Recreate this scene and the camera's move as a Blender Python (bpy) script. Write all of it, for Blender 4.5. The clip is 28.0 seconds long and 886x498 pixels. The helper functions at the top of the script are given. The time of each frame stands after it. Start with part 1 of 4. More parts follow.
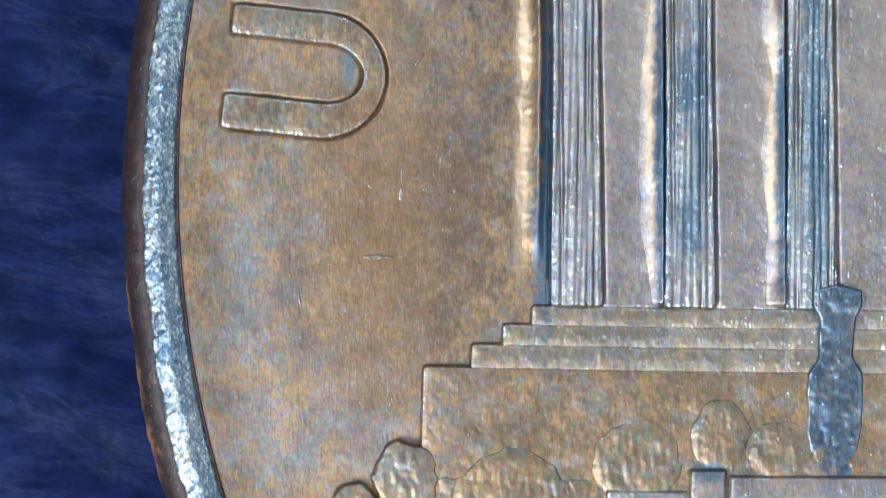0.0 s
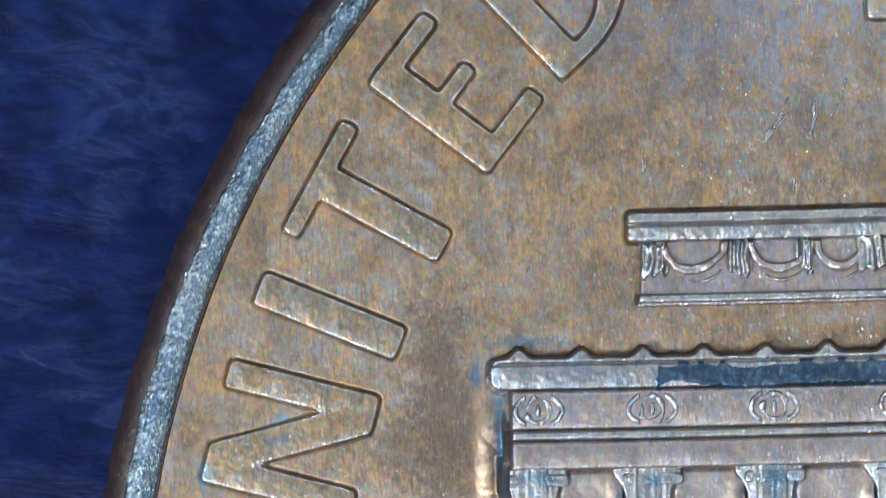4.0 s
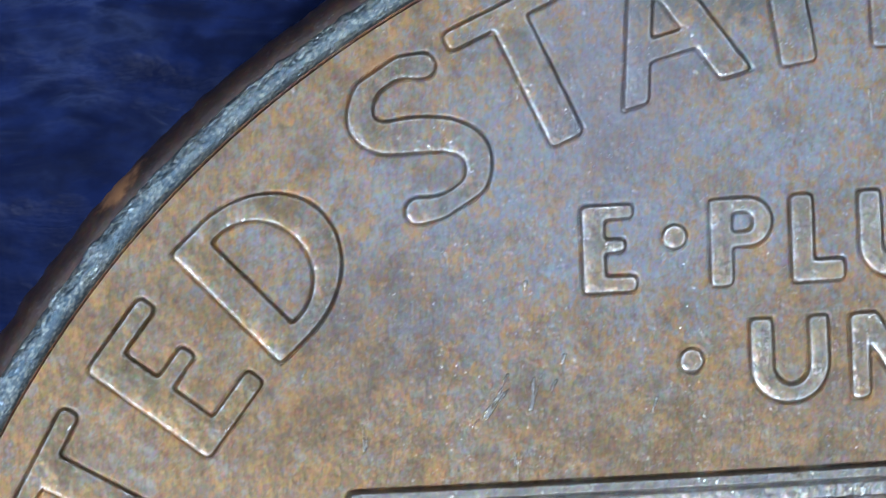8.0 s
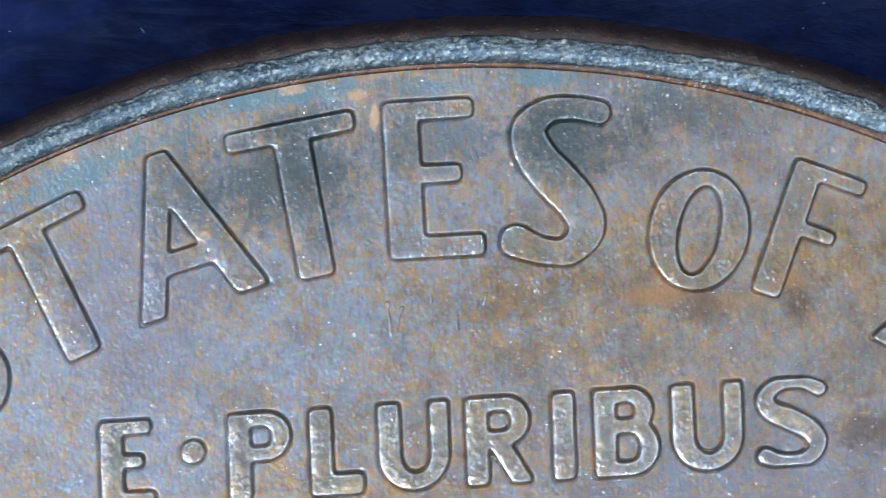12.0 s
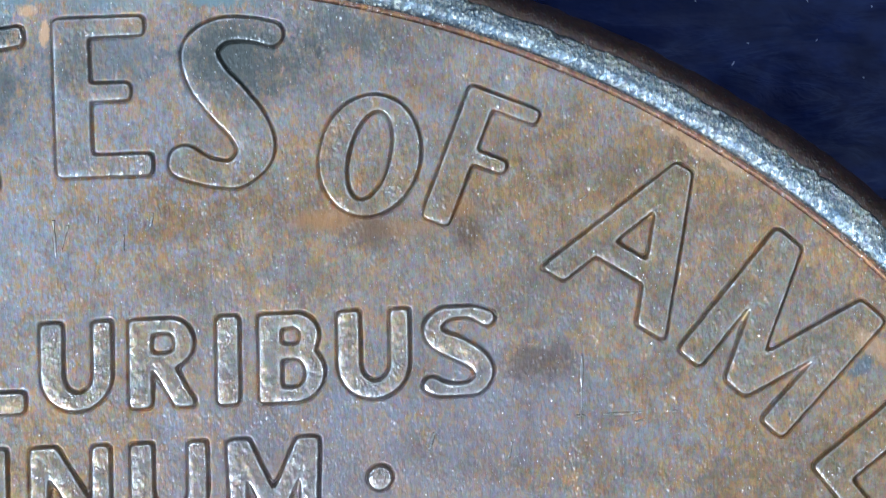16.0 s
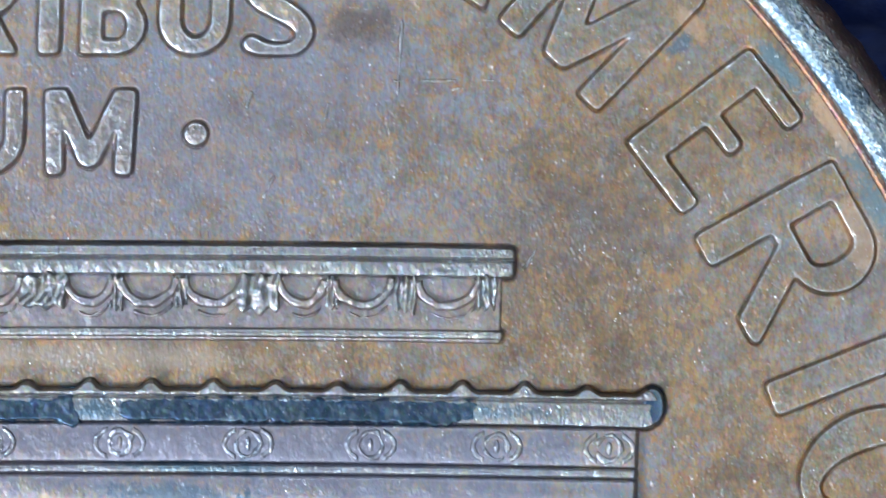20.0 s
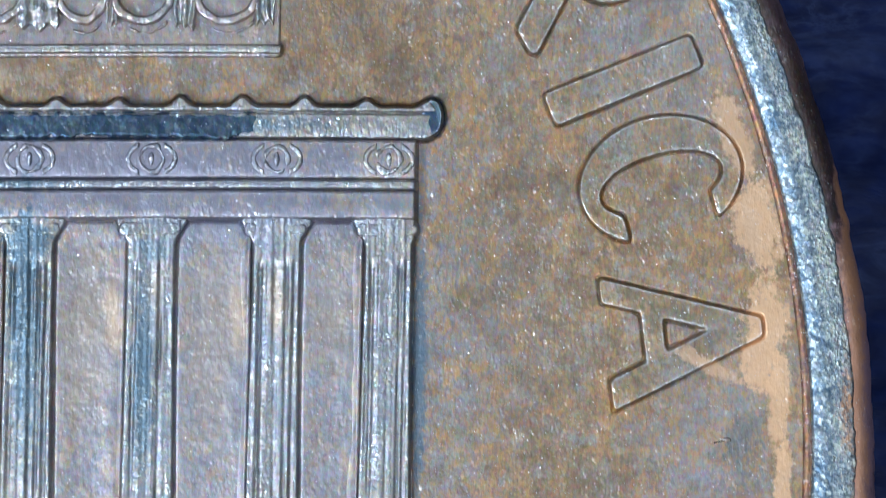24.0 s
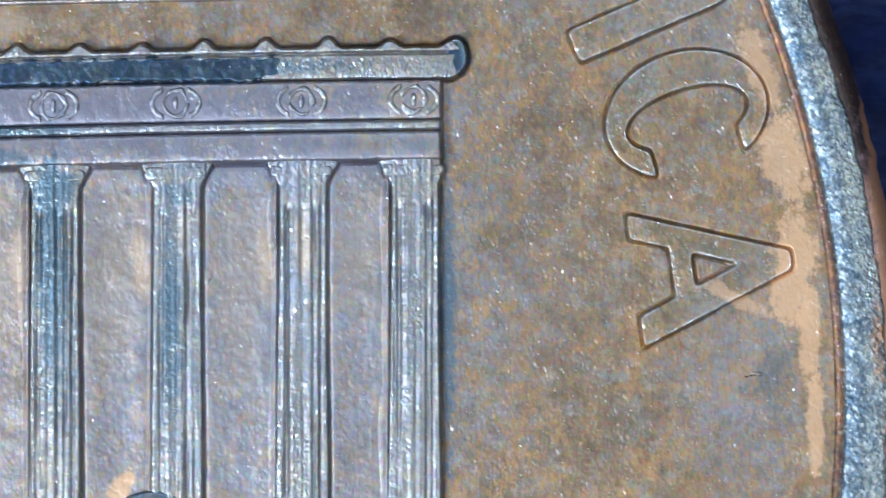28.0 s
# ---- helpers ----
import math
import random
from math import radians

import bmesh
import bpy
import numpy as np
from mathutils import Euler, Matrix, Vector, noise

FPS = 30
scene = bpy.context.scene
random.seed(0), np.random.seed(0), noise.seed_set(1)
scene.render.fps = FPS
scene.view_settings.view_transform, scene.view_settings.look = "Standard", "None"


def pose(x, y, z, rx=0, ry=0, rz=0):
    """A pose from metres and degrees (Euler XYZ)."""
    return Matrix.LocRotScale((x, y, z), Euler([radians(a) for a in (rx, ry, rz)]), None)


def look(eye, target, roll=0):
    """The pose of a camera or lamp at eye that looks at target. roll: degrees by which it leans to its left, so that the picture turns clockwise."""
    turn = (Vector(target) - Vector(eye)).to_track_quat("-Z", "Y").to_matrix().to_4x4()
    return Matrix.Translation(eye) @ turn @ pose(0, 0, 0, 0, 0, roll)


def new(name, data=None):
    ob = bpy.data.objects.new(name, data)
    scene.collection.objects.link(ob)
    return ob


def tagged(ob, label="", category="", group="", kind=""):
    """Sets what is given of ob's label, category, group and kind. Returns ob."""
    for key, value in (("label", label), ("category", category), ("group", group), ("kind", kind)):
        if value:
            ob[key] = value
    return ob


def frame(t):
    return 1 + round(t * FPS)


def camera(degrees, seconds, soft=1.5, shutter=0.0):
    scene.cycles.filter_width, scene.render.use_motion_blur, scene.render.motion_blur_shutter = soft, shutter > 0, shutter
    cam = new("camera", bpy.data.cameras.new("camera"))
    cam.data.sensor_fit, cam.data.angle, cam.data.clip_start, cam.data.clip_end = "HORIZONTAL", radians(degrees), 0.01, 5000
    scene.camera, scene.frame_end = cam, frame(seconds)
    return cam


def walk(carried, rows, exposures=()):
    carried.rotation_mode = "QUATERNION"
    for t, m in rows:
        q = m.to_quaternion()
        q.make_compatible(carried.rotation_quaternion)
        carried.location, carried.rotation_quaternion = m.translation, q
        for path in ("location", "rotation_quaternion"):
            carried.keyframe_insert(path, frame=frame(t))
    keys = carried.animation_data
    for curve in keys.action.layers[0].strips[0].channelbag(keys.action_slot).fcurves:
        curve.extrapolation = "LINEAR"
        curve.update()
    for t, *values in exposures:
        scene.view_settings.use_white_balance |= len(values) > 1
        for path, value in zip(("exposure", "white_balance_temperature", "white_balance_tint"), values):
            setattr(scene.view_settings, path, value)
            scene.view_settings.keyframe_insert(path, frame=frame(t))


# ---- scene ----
LENS = 2 * math.degrees(math.atan(1568 / 2 / 212.3 / 24.4))
cam = camera(LENS, 28.0, soft=1.15, shutter=0.8)
# seconds, the eye over the coin's middle in millimetres (x, y, height over the mat), turn in degrees
ROWS = [
    (0.0, -6.879, -0.741, 26.031, 1.48),
    (0.5, -6.889, -0.250, 26.038, 0.88),
    (1.0, -6.874, 0.726, 25.951, 0.21),
    (1.5, -6.831, 1.378, 25.933, -0.04),
    (2.0, -6.810, 1.597, 25.913, -0.13),
    (2.5, -6.839, 1.997, 25.932, -0.04),
    (3.0, -6.808, 2.500, 25.857, -0.12),
    (3.5, -6.676, 3.217, 25.910, -0.34),
    (5.5, -6.047, 4.150, 25.832, -1.05),
    (6.0, -5.659, 4.600, 25.864, -1.26),
    (6.5, -5.333, 4.889, 25.925, -1.36),
    (7.0, -4.818, 5.396, 25.868, -1.49),
    (7.5, -4.508, 5.700, 25.939, -1.62),
    (8.0, -4.178, 5.948, 25.911, -1.94),
    (8.5, -3.792, 6.232, 25.911, -2.19),
    (9.0, -3.444, 6.428, 25.865, -2.29),
    (9.5, -2.828, 6.734, 25.846, -2.36),
    (10.0, -2.187, 6.972, 25.757, -2.33),
    (10.5, -1.442, 7.282, 25.826, -2.43),
    (11.0, -0.800, 7.433, 25.830, -2.50),
    (11.5, -0.427, 7.554, 25.811, -2.52),
    (12.0, -0.092, 7.591, 25.818, -2.27),
    (12.5, 0.273, 7.604, 25.843, -1.66),
    (13.0, 0.714, 7.598, 25.787, -1.22),
    (13.5, 1.457, 7.488, 25.844, -0.58),
    (15.5, 2.679, 6.934, 25.552, -0.84),
    (16.0, 2.638, 6.882, 25.549, -0.94),
    (16.5, 2.890, 6.024, 25.576, 0.16),
    (17.0, 3.076, 5.423, 25.562, 1.07),
    (17.5, 3.271, 4.969, 25.554, 1.67),
    (18.0, 3.487, 4.707, 25.571, 1.80),
    (18.5, 3.591, 4.593, 25.559, 1.86),
    (19.0, 3.760, 4.441, 25.581, 1.84),
    (19.5, 3.906, 4.322, 25.584, 1.71),
    (20.0, 4.161, 4.110, 25.655, 1.64),
    (20.5, 4.453, 3.886, 25.645, 1.52),
    (22.5, 5.356, 3.098, 25.709, 1.35),
    (23.0, 5.591, 2.751, 25.751, 1.10),
    (23.5, 5.897, 2.158, 25.787, 1.05),
    (24.0, 6.040, 1.770, 25.785, 0.95),
    (24.5, 6.097, 1.542, 25.760, 0.84),
    (25.0, 6.125, 1.310, 25.765, 0.69),
    (25.5, 6.141, 1.201, 25.740, 0.64),
    (26.0, 6.164, 1.151, 25.761, 0.52),
    (26.5, 6.180, 1.128, 25.726, 0.29),
    (27.0, 6.162, 1.116, 25.753, 0.07),
    (27.5, 6.079, 1.145, 25.706, -0.33),
    (28.0, 5.817, 1.266, 25.714, -0.19),
]
MM = 0.001
walk(cam, [(t, pose(x * MM, y * MM, z * MM, 0, 0, turn)) for t, x, y, z, turn in ROWS])

# ---- light: a ring of small white lamps round the microscope's barrel ----
world = bpy.data.worlds.new("dim_room")
world.use_nodes = True
world.node_tree.nodes["Background"].inputs["Color"].default_value = (0.55, 0.7, 1.0, 1)
world.node_tree.nodes["Background"].inputs["Strength"].default_value = 0.012
scene.world = world
scene.view_settings.exposure = 0.0


def ring_lamp(angle, radius, height, size, watts, colour):
    data = bpy.data.lights.new("ring_lamp", "AREA")
    data.shape, data.size, data.energy, data.color = "DISK", size * MM, watts, colour
    ob = new("ring_lamp", data)
    a = radians(angle)
    eye = (radius * math.cos(a) * MM, (3 + radius * math.sin(a)) * MM, height * MM)
    ob.matrix_world = look(eye, (0, 3 * MM, 1.4 * MM))
    return ob


WHITE, COOL = (0.75, 0.90, 1.05), (0.57, 0.79, 1.05)
for i in range(8):
    angle = 22.5 + 45 * i
    left = 0.5 - 0.5 * math.cos(radians(angle))
    ring_lamp(angle, 36, 46, 4, 0.0057 + 0.0003 * left, COOL if left > 0.8 else WHITE)
# an added, unseen lamp, low at the front left, for the stronger side light
ring_lamp(219, 64, 54, 8, 0.0765, (0.82, 0.935, 1.06))


# ---- materials ----
def material(name):
    m = bpy.data.materials.new(name)
    m.use_nodes = True
    return m, m.node_tree, m.node_tree.nodes["Principled BSDF"]


class Nodes:
    """Small helper to wire shader nodes."""

    def __init__(self, tree):
        self.tree = tree

    def make(self, kind, **values):
        n = self.tree.nodes.new(kind)
        for key, value in values.items():
            n.inputs[key].default_value = value
        return n

    def link(self, a, b):
        self.tree.links.new(a, b)

    def put(self, socket, value):
        if isinstance(value, (int, float, tuple)):
            socket.default_value = value
        else:
            self.link(value, socket)

    def math(self, op, a, b=0.0, clamp=False):
        n = self.tree.nodes.new("ShaderNodeMath")
        n.operation, n.use_clamp = op, clamp
        self.put(n.inputs[0], a)
        self.put(n.inputs[1], b)
        return n.outputs[0]

    def place(self):
        """The place on the coin in millimetres."""
        g = self.tree.nodes.new("ShaderNodeNewGeometry")
        v = self.tree.nodes.new("ShaderNodeVectorMath")
        v.operation = "SCALE"
        self.link(g.outputs["Position"], v.inputs[0])
        v.inputs["Scale"].default_value = 1000.0
        return v.outputs[0]

    def stretch(self, vector, scale, turn=0.0):
        n = self.tree.nodes.new("ShaderNodeMapping")
        n.inputs["Scale"].default_value = scale
        n.inputs["Rotation"].default_value = (0, 0, radians(turn))
        self.link(vector, n.inputs["Vector"])
        return n.outputs[0]

    def noise(self, vector, scale, detail=3.0, rough=0.55):
        n = self.make("ShaderNodeTexNoise", Scale=scale, Detail=detail, Roughness=rough)
        self.link(vector, n.inputs["Vector"])
        return n.outputs["Fac"]

    def ramp(self, fac, low, high):
        n = self.tree.nodes.new("ShaderNodeMapRange")
        n.interpolation_type = "SMOOTHSTEP"
        self.link(fac, n.inputs["Value"])
        n.inputs["From Min"].default_value, n.inputs["From Max"].default_value = low, high
        return n.outputs[0]

    def mix(self, fac, a, b):
        n = self.tree.nodes.new("ShaderNodeMix")
        n.data_type = "RGBA"
        self.put(n.inputs["Factor"], fac)
        for socket, value in ((n.inputs[6], a), (n.inputs[7], b)):
            self.put(socket, (*value, 1.0) if isinstance(value, tuple) else value)
        return n.outputs[2]

    def blot(self, vector, x, y, rx, ry, turn, rag, strength=1.0, far=1.35, near=0.35):
        """A stain with a ragged outline round (x, y), rx by ry millimetres."""
        n = self.tree.nodes.new("ShaderNodeTexGradient")
        n.gradient_type = "SPHERICAL"
        n.texture_mapping.vector_type = "TEXTURE"
        n.texture_mapping.translation = (x, y, 1.4)
        n.texture_mapping.rotation = (0, 0, radians(turn))
        n.texture_mapping.scale = (2.4 * rx, 2.4 * ry, 120)
        self.link(vector, n.inputs["Vector"])
        v = self.tree.nodes.new("ShaderNodeMath")
        v.operation = "MULTIPLY_ADD"
        self.link(n.outputs["Fac"], v.inputs[0])
        v.inputs[1].default_value = -2.4
        self.link(rag, v.inputs[2])
        m = self.tree.nodes.new("ShaderNodeMapRange")
        m.interpolation_type = "SMOOTHSTEP"
        self.link(v.outputs[0], m.inputs["Value"])
        m.inputs["From Min"].default_value, m.inputs["From Max"].default_value = far - 2.4, near - 2.4
        m.inputs["To Max"].default_value = strength
        return m.outputs[0]


def bump(nodes, height, distance, strength=1.0):
    b = nodes.make("ShaderNodeBump", Distance=distance, Strength=strength)
    nodes.link(height, b.inputs["Height"])
    return b.outputs["Normal"]


# stains and painted-in light on the coin: x, y, half lengths, turn, strength
DARK_STAINS = [(-1.25, 8.68, 0.42, 0.16, 6, 0.8), (0.92, 8.55, 0.34, 0.30, 0, 0.8), (-1.35, 8.2, 0.75, 0.42, 10, 0.8), (1.0, 8.45, 0.55, 0.35, -5, 0.8), (-0.2, 8.5, 0.6, 0.3, 0, 0.5), (1.9, 8.7, 0.5, 0.22, -12, 0.7),
               (-2.3, 8.2, 0.35, 0.5, 0, 0.5), (8.55, 0.15, 0.2, 0.3, 0, 0.5)]
BROWN_STAINS = [(-6.55, 2.2, 0.34, 1.0, 8, 0.75), (-6.95, 1.95, 0.3, 0.3, 0, 0.5), (-7.2, -0.6, 0.9, 1.5, 0, 0.3), (-6.75, -0.2, 0.35, 1.2, 0, 0.4), (3.4, 5.95, 0.32, 0.16, 0, 0.7), (2.0, 7.02, 0.22, 0.16, 0, 0.6), (2.85, 7.0, 0.12, 0.16, 0, 0.7),
                (5.3, 4.4, 0.8, 0.6, 0, 0.35), (5.6, 3.4, 0.5, 0.5, 0, 0.25), (6.6, 1.2, 0.4, 1.6, 0, 0.15), (-4.6, 5.3, 0.9, 0.6, 40, 0.3)]
# the spot at (3.13, -0.70) paints the bright flow beside the right urn
BARE_COPPER = [(6.15, 6.05, 0.25, 0.08, -45, 0.45), (7.35, 5.25, 0.08, 0.30, 35, 0.6), (3.13, -0.70, 0.08, 0.15, -35, 0.9), (4.75, 7.72, 0.45, 0.09, -34, 0.5), (8.72, 1.12, 0.20, 0.50, 0, 0.9), (8.86, 0.55, 0.10, 0.55, 0, 0.8), (8.90, -0.20, 0.07, 0.55, 0, 0.8), (8.66, 2.00, 0.20, 0.42, 12, 0.85), (8.45, 2.75, 0.13, 0.40, 20, 0.7), (8.25, 0.85, 0.30, 0.07, -25, 0.6),
               (-0.75, 8.90, 0.09, 0.05, 0, 0.6), (-1.3, 8.97, 0.12, 0.05, 5, 0.6), (7.6, 4.3, 0.16, 0.3, 20, 0.4), (-0.62, 8.72, 0.04, 0.12, 0, 0.8)]
GREY_HAZE = [(4.2, 0.8, 2.0, 2.2, 0, 0.6), (3.6, 2.3, 2.4, 0.5, 0, 0.5), (-2.8, 6.7, 3.0, 1.4, 18, 0.8), (1.5, 6.2, 4.5, 1.0, 0, 0.4), (2.3, 5.1, 2.6, 1.0, 0, 0.4), (0.5, 8.4, 4.2, 0.9, 0, 0.65), (-8.3, -1.0, 0.5, 1.5, 0, 0.2), (8.3, 0.2, 0.5, 1.2, 0, 0.4), (3.5, 4.3, 3.0, 0.5, 0, 0.3), (-7.6, -2.3, 1.0, 0.5, 0, 0.2), (7.8, 3.6, 0.7, 1.4, 30, 0.35)]
BLUE_STAINS = [(6.08, 5.86, 0.06, 0.16, -40, 0.7), (-6.10, 2.1, 0.06, 0.45, 0, 0.9), (-6.31, 2.62, 0.05, 0.14, 0, 0.9), (-5.9, 2.86, 0.3, 0.05, 2, 0.6), (2.2, 2.25, 0.7, 0.05, 0, 0.9), (2.60, 1.80, 0.24, 0.15, 0, 0.95), (2.0, 2.02, 0.6, 0.10, 0, 0.7), (1.54, 1.5, 0.14, 0.5, 0, 0.6), (-3.80, 0.6, 0.10, 1.3, 2, 0.9), (-4.86, 0.7, 0.11, 0.35, 0, 0.8), (-4.82, -0.5, 0.11, 0.35, 0, 0.8), (-6.06, -0.6, 0.08, 0.8, 2, 0.8), (2.56, 1.3, 0.12, 0.7, 0, 0.9), (3.56, 0.55, 0.09, 0.7, 0, 0.9), (5.86, 0.8, 0.06, 1.4, 0, 0.8), (-5.75, 1.72, 0.14, 0.08, 0, 0.9), (-4.85, 1.69, 0.09, 0.07, 0, 0.9), (-3.82, 1.70, 0.18, 0.11, 0, 0.9), (2.60, 1.0, 0.14, 1.1, 0, 0.8), (3.58, 0.9, 0.10, 0.8, 0, 0.7), (-3.74, -0.3, 0.10, 0.9, 0, 0.8), (-4.74, 0.4, 0.09, 0.9, 0, 0.7), (-6.04, 0.2, 0.05, 1.5, 2, 0.9), (-5.08, 0.2, 0.065, 1.5, 2, 0.95), (-4.06, 0.2, 0.065, 1.5, 2, 0.95), (-3.4, 2.59, 1.3, 0.075, 0.6, 0.95), (0.0, 2.665, 2.6, 0.085, 1.5, 0.95), (3.3, 2.76, 1.7, 0.085, 0.7, 0.95), (-4.6, -2.55, 0.16, 0.10, 0, 0.8), (3.62, 1.72, 0.16, 0.09, 0, 0.7), (-7.95, 2.05, 0.12, 0.09, 20, 0.5)]
TEAL_STAINS = [(6.9, 5.7, 0.07, 0.35, 40, 0.8), (7.5, 5.0, 0.06, 0.30, 34, 0.7), (-7.94, 2.23, 0.10, 0.05, 20, 0.8), (-8.59, 1.77, 0.08, 0.16, 0, 0.7), (-7.71, 0.73, 0.06, 0.18, 0, 0.7), (7.72, 4.58, 0.12, 0.30, 20, 0.7), (-1.5, 8.9, 0.9, 0.1, 6, 0.8), (0.75, 8.98, 0.4, 0.08, -4, 0.8), (-3.0, 8.35, 0.7, 0.12, 22, 0.7), (-8.55, -0.9, 0.22, 0.9, -6, 0.2), (8.6, 2.0, 0.06, 0.3, 10, 0.8), (-0.2, 8.95, 0.5, 0.08, 0, 0.5)]


ORANGE_STAINS = [(1.72, 7.13, 0.30, 0.10, 0, 0.8), (2.25, 7.05, 0.3, 0.08, 0, 0.5), (2.8, 7.23, 0.16, 0.09, 0, 0.6), (-4.68, 7.52, 0.16, 0.07, 30, 0.7), (-7.4, -0.5, 0.6, 1.5, 0, 0.4)]
# pale patches; the first paints in the pinkish light above the cornice
PALE_PATCHES = [(1.4, 3.14, 1.6, 0.10, 1, 0.45), (-2.6, 3.05, 1.2, 0.08, 1, 0.3), (-5.28, 0.9, 0.22, 0.8, 2, 0.55), (-4.31, 0.7, 0.22, 1.0, 2, 0.55), (-3.26, 0.9, 0.24, 0.9, 2, 0.4), (2.07, 1.0, 0.22, 0.7, 0, 0.5), (3.10, 1.0, 0.22, 0.8, 0, 0.5), (4.13, 0.9, 0.22, 0.8, 0, 0.45), (5.11, 1.2, 0.18, 0.5, 0, 0.4)]
# orange metal along the columns' left flanks, its highlights painted pale
FLOW_HIGHLIGHTS = [(-6.26, 1.4, 0.08, 1.2, 1.7, 0.9), (-6.24, -0.2, 0.06, 0.7, 1.7, 0.5)] + [(x - 0.31, y, 0.075, long, 1.7, k) for x, y, long, k in ((-4.84, 0.6, 1.2, 0.85), (-3.82, 0.5, 1.2, 0.85), (-2.74, 0.6, 1.2, 0.8), (2.60, 1.1, 0.4, 0.5), (3.61, 1.2, 0.35, 0.5), (4.65, 1.2, 0.4, 0.4), (3.95, 1.3, 0.3, 0.45), (4.98, 1.3, 0.3, 0.4))]
VIOLET_STAINS = [(1.6, 4.9, 2.0, 0.9, 0, 0.35), (-2.7, 7.2, 0.7, 1.0, 0, 0.4), (3.2, 5.6, 0.9, 0.5, 0, 0.3), (2.8, 2.42, 2.6, 0.42, 0, 0.75), (0.2, 2.42, 2.0, 0.40, 0, 0.45), (4.6, 2.0, 1.2, 0.14, 0, 0.5), (1.6, 3.5, 1.6, 0.25, 0, 0.3)]
EDGE_SPOTS = [(-9.47, -1.95, 0.09, 0.30, 8, 0.8), (-9.36, -2.55, 0.12, 0.40, 14, 0.9), (-9.55, -1.3, 0.05, 0.25, 8, 0.6), (-6.9, 6.55, 0.22, 0.10, 45, 0.7), (9.45, 1.5, 0.12, 0.5, 8, 0.5), (9.50, 0.5, 0.09, 1.9, 3, 0.75), (9.56, 2.4, 0.07, 0.6, 14, 0.6), (9.40, 0.55, 0.05, 0.35, 0, 0.9), (9.36, 2.2, 0.05, 0.3, 12, 0.8), (9.1, 3.4, 0.06, 0.3, 20, 0.7)]
# lilac tints: the coin's right side painted as if better lit; violet on the inner wall
EDGE_LIT_TINTS = [(9.55, 1.0, 0.26, 3.4, 0, 0.8), (8.7, 4.3, 0.25, 1.2, 26, 0.3)]
WALL_TINTS = [(-9.1, 0.3, 0.5, 5.0, 0, 0.9)]


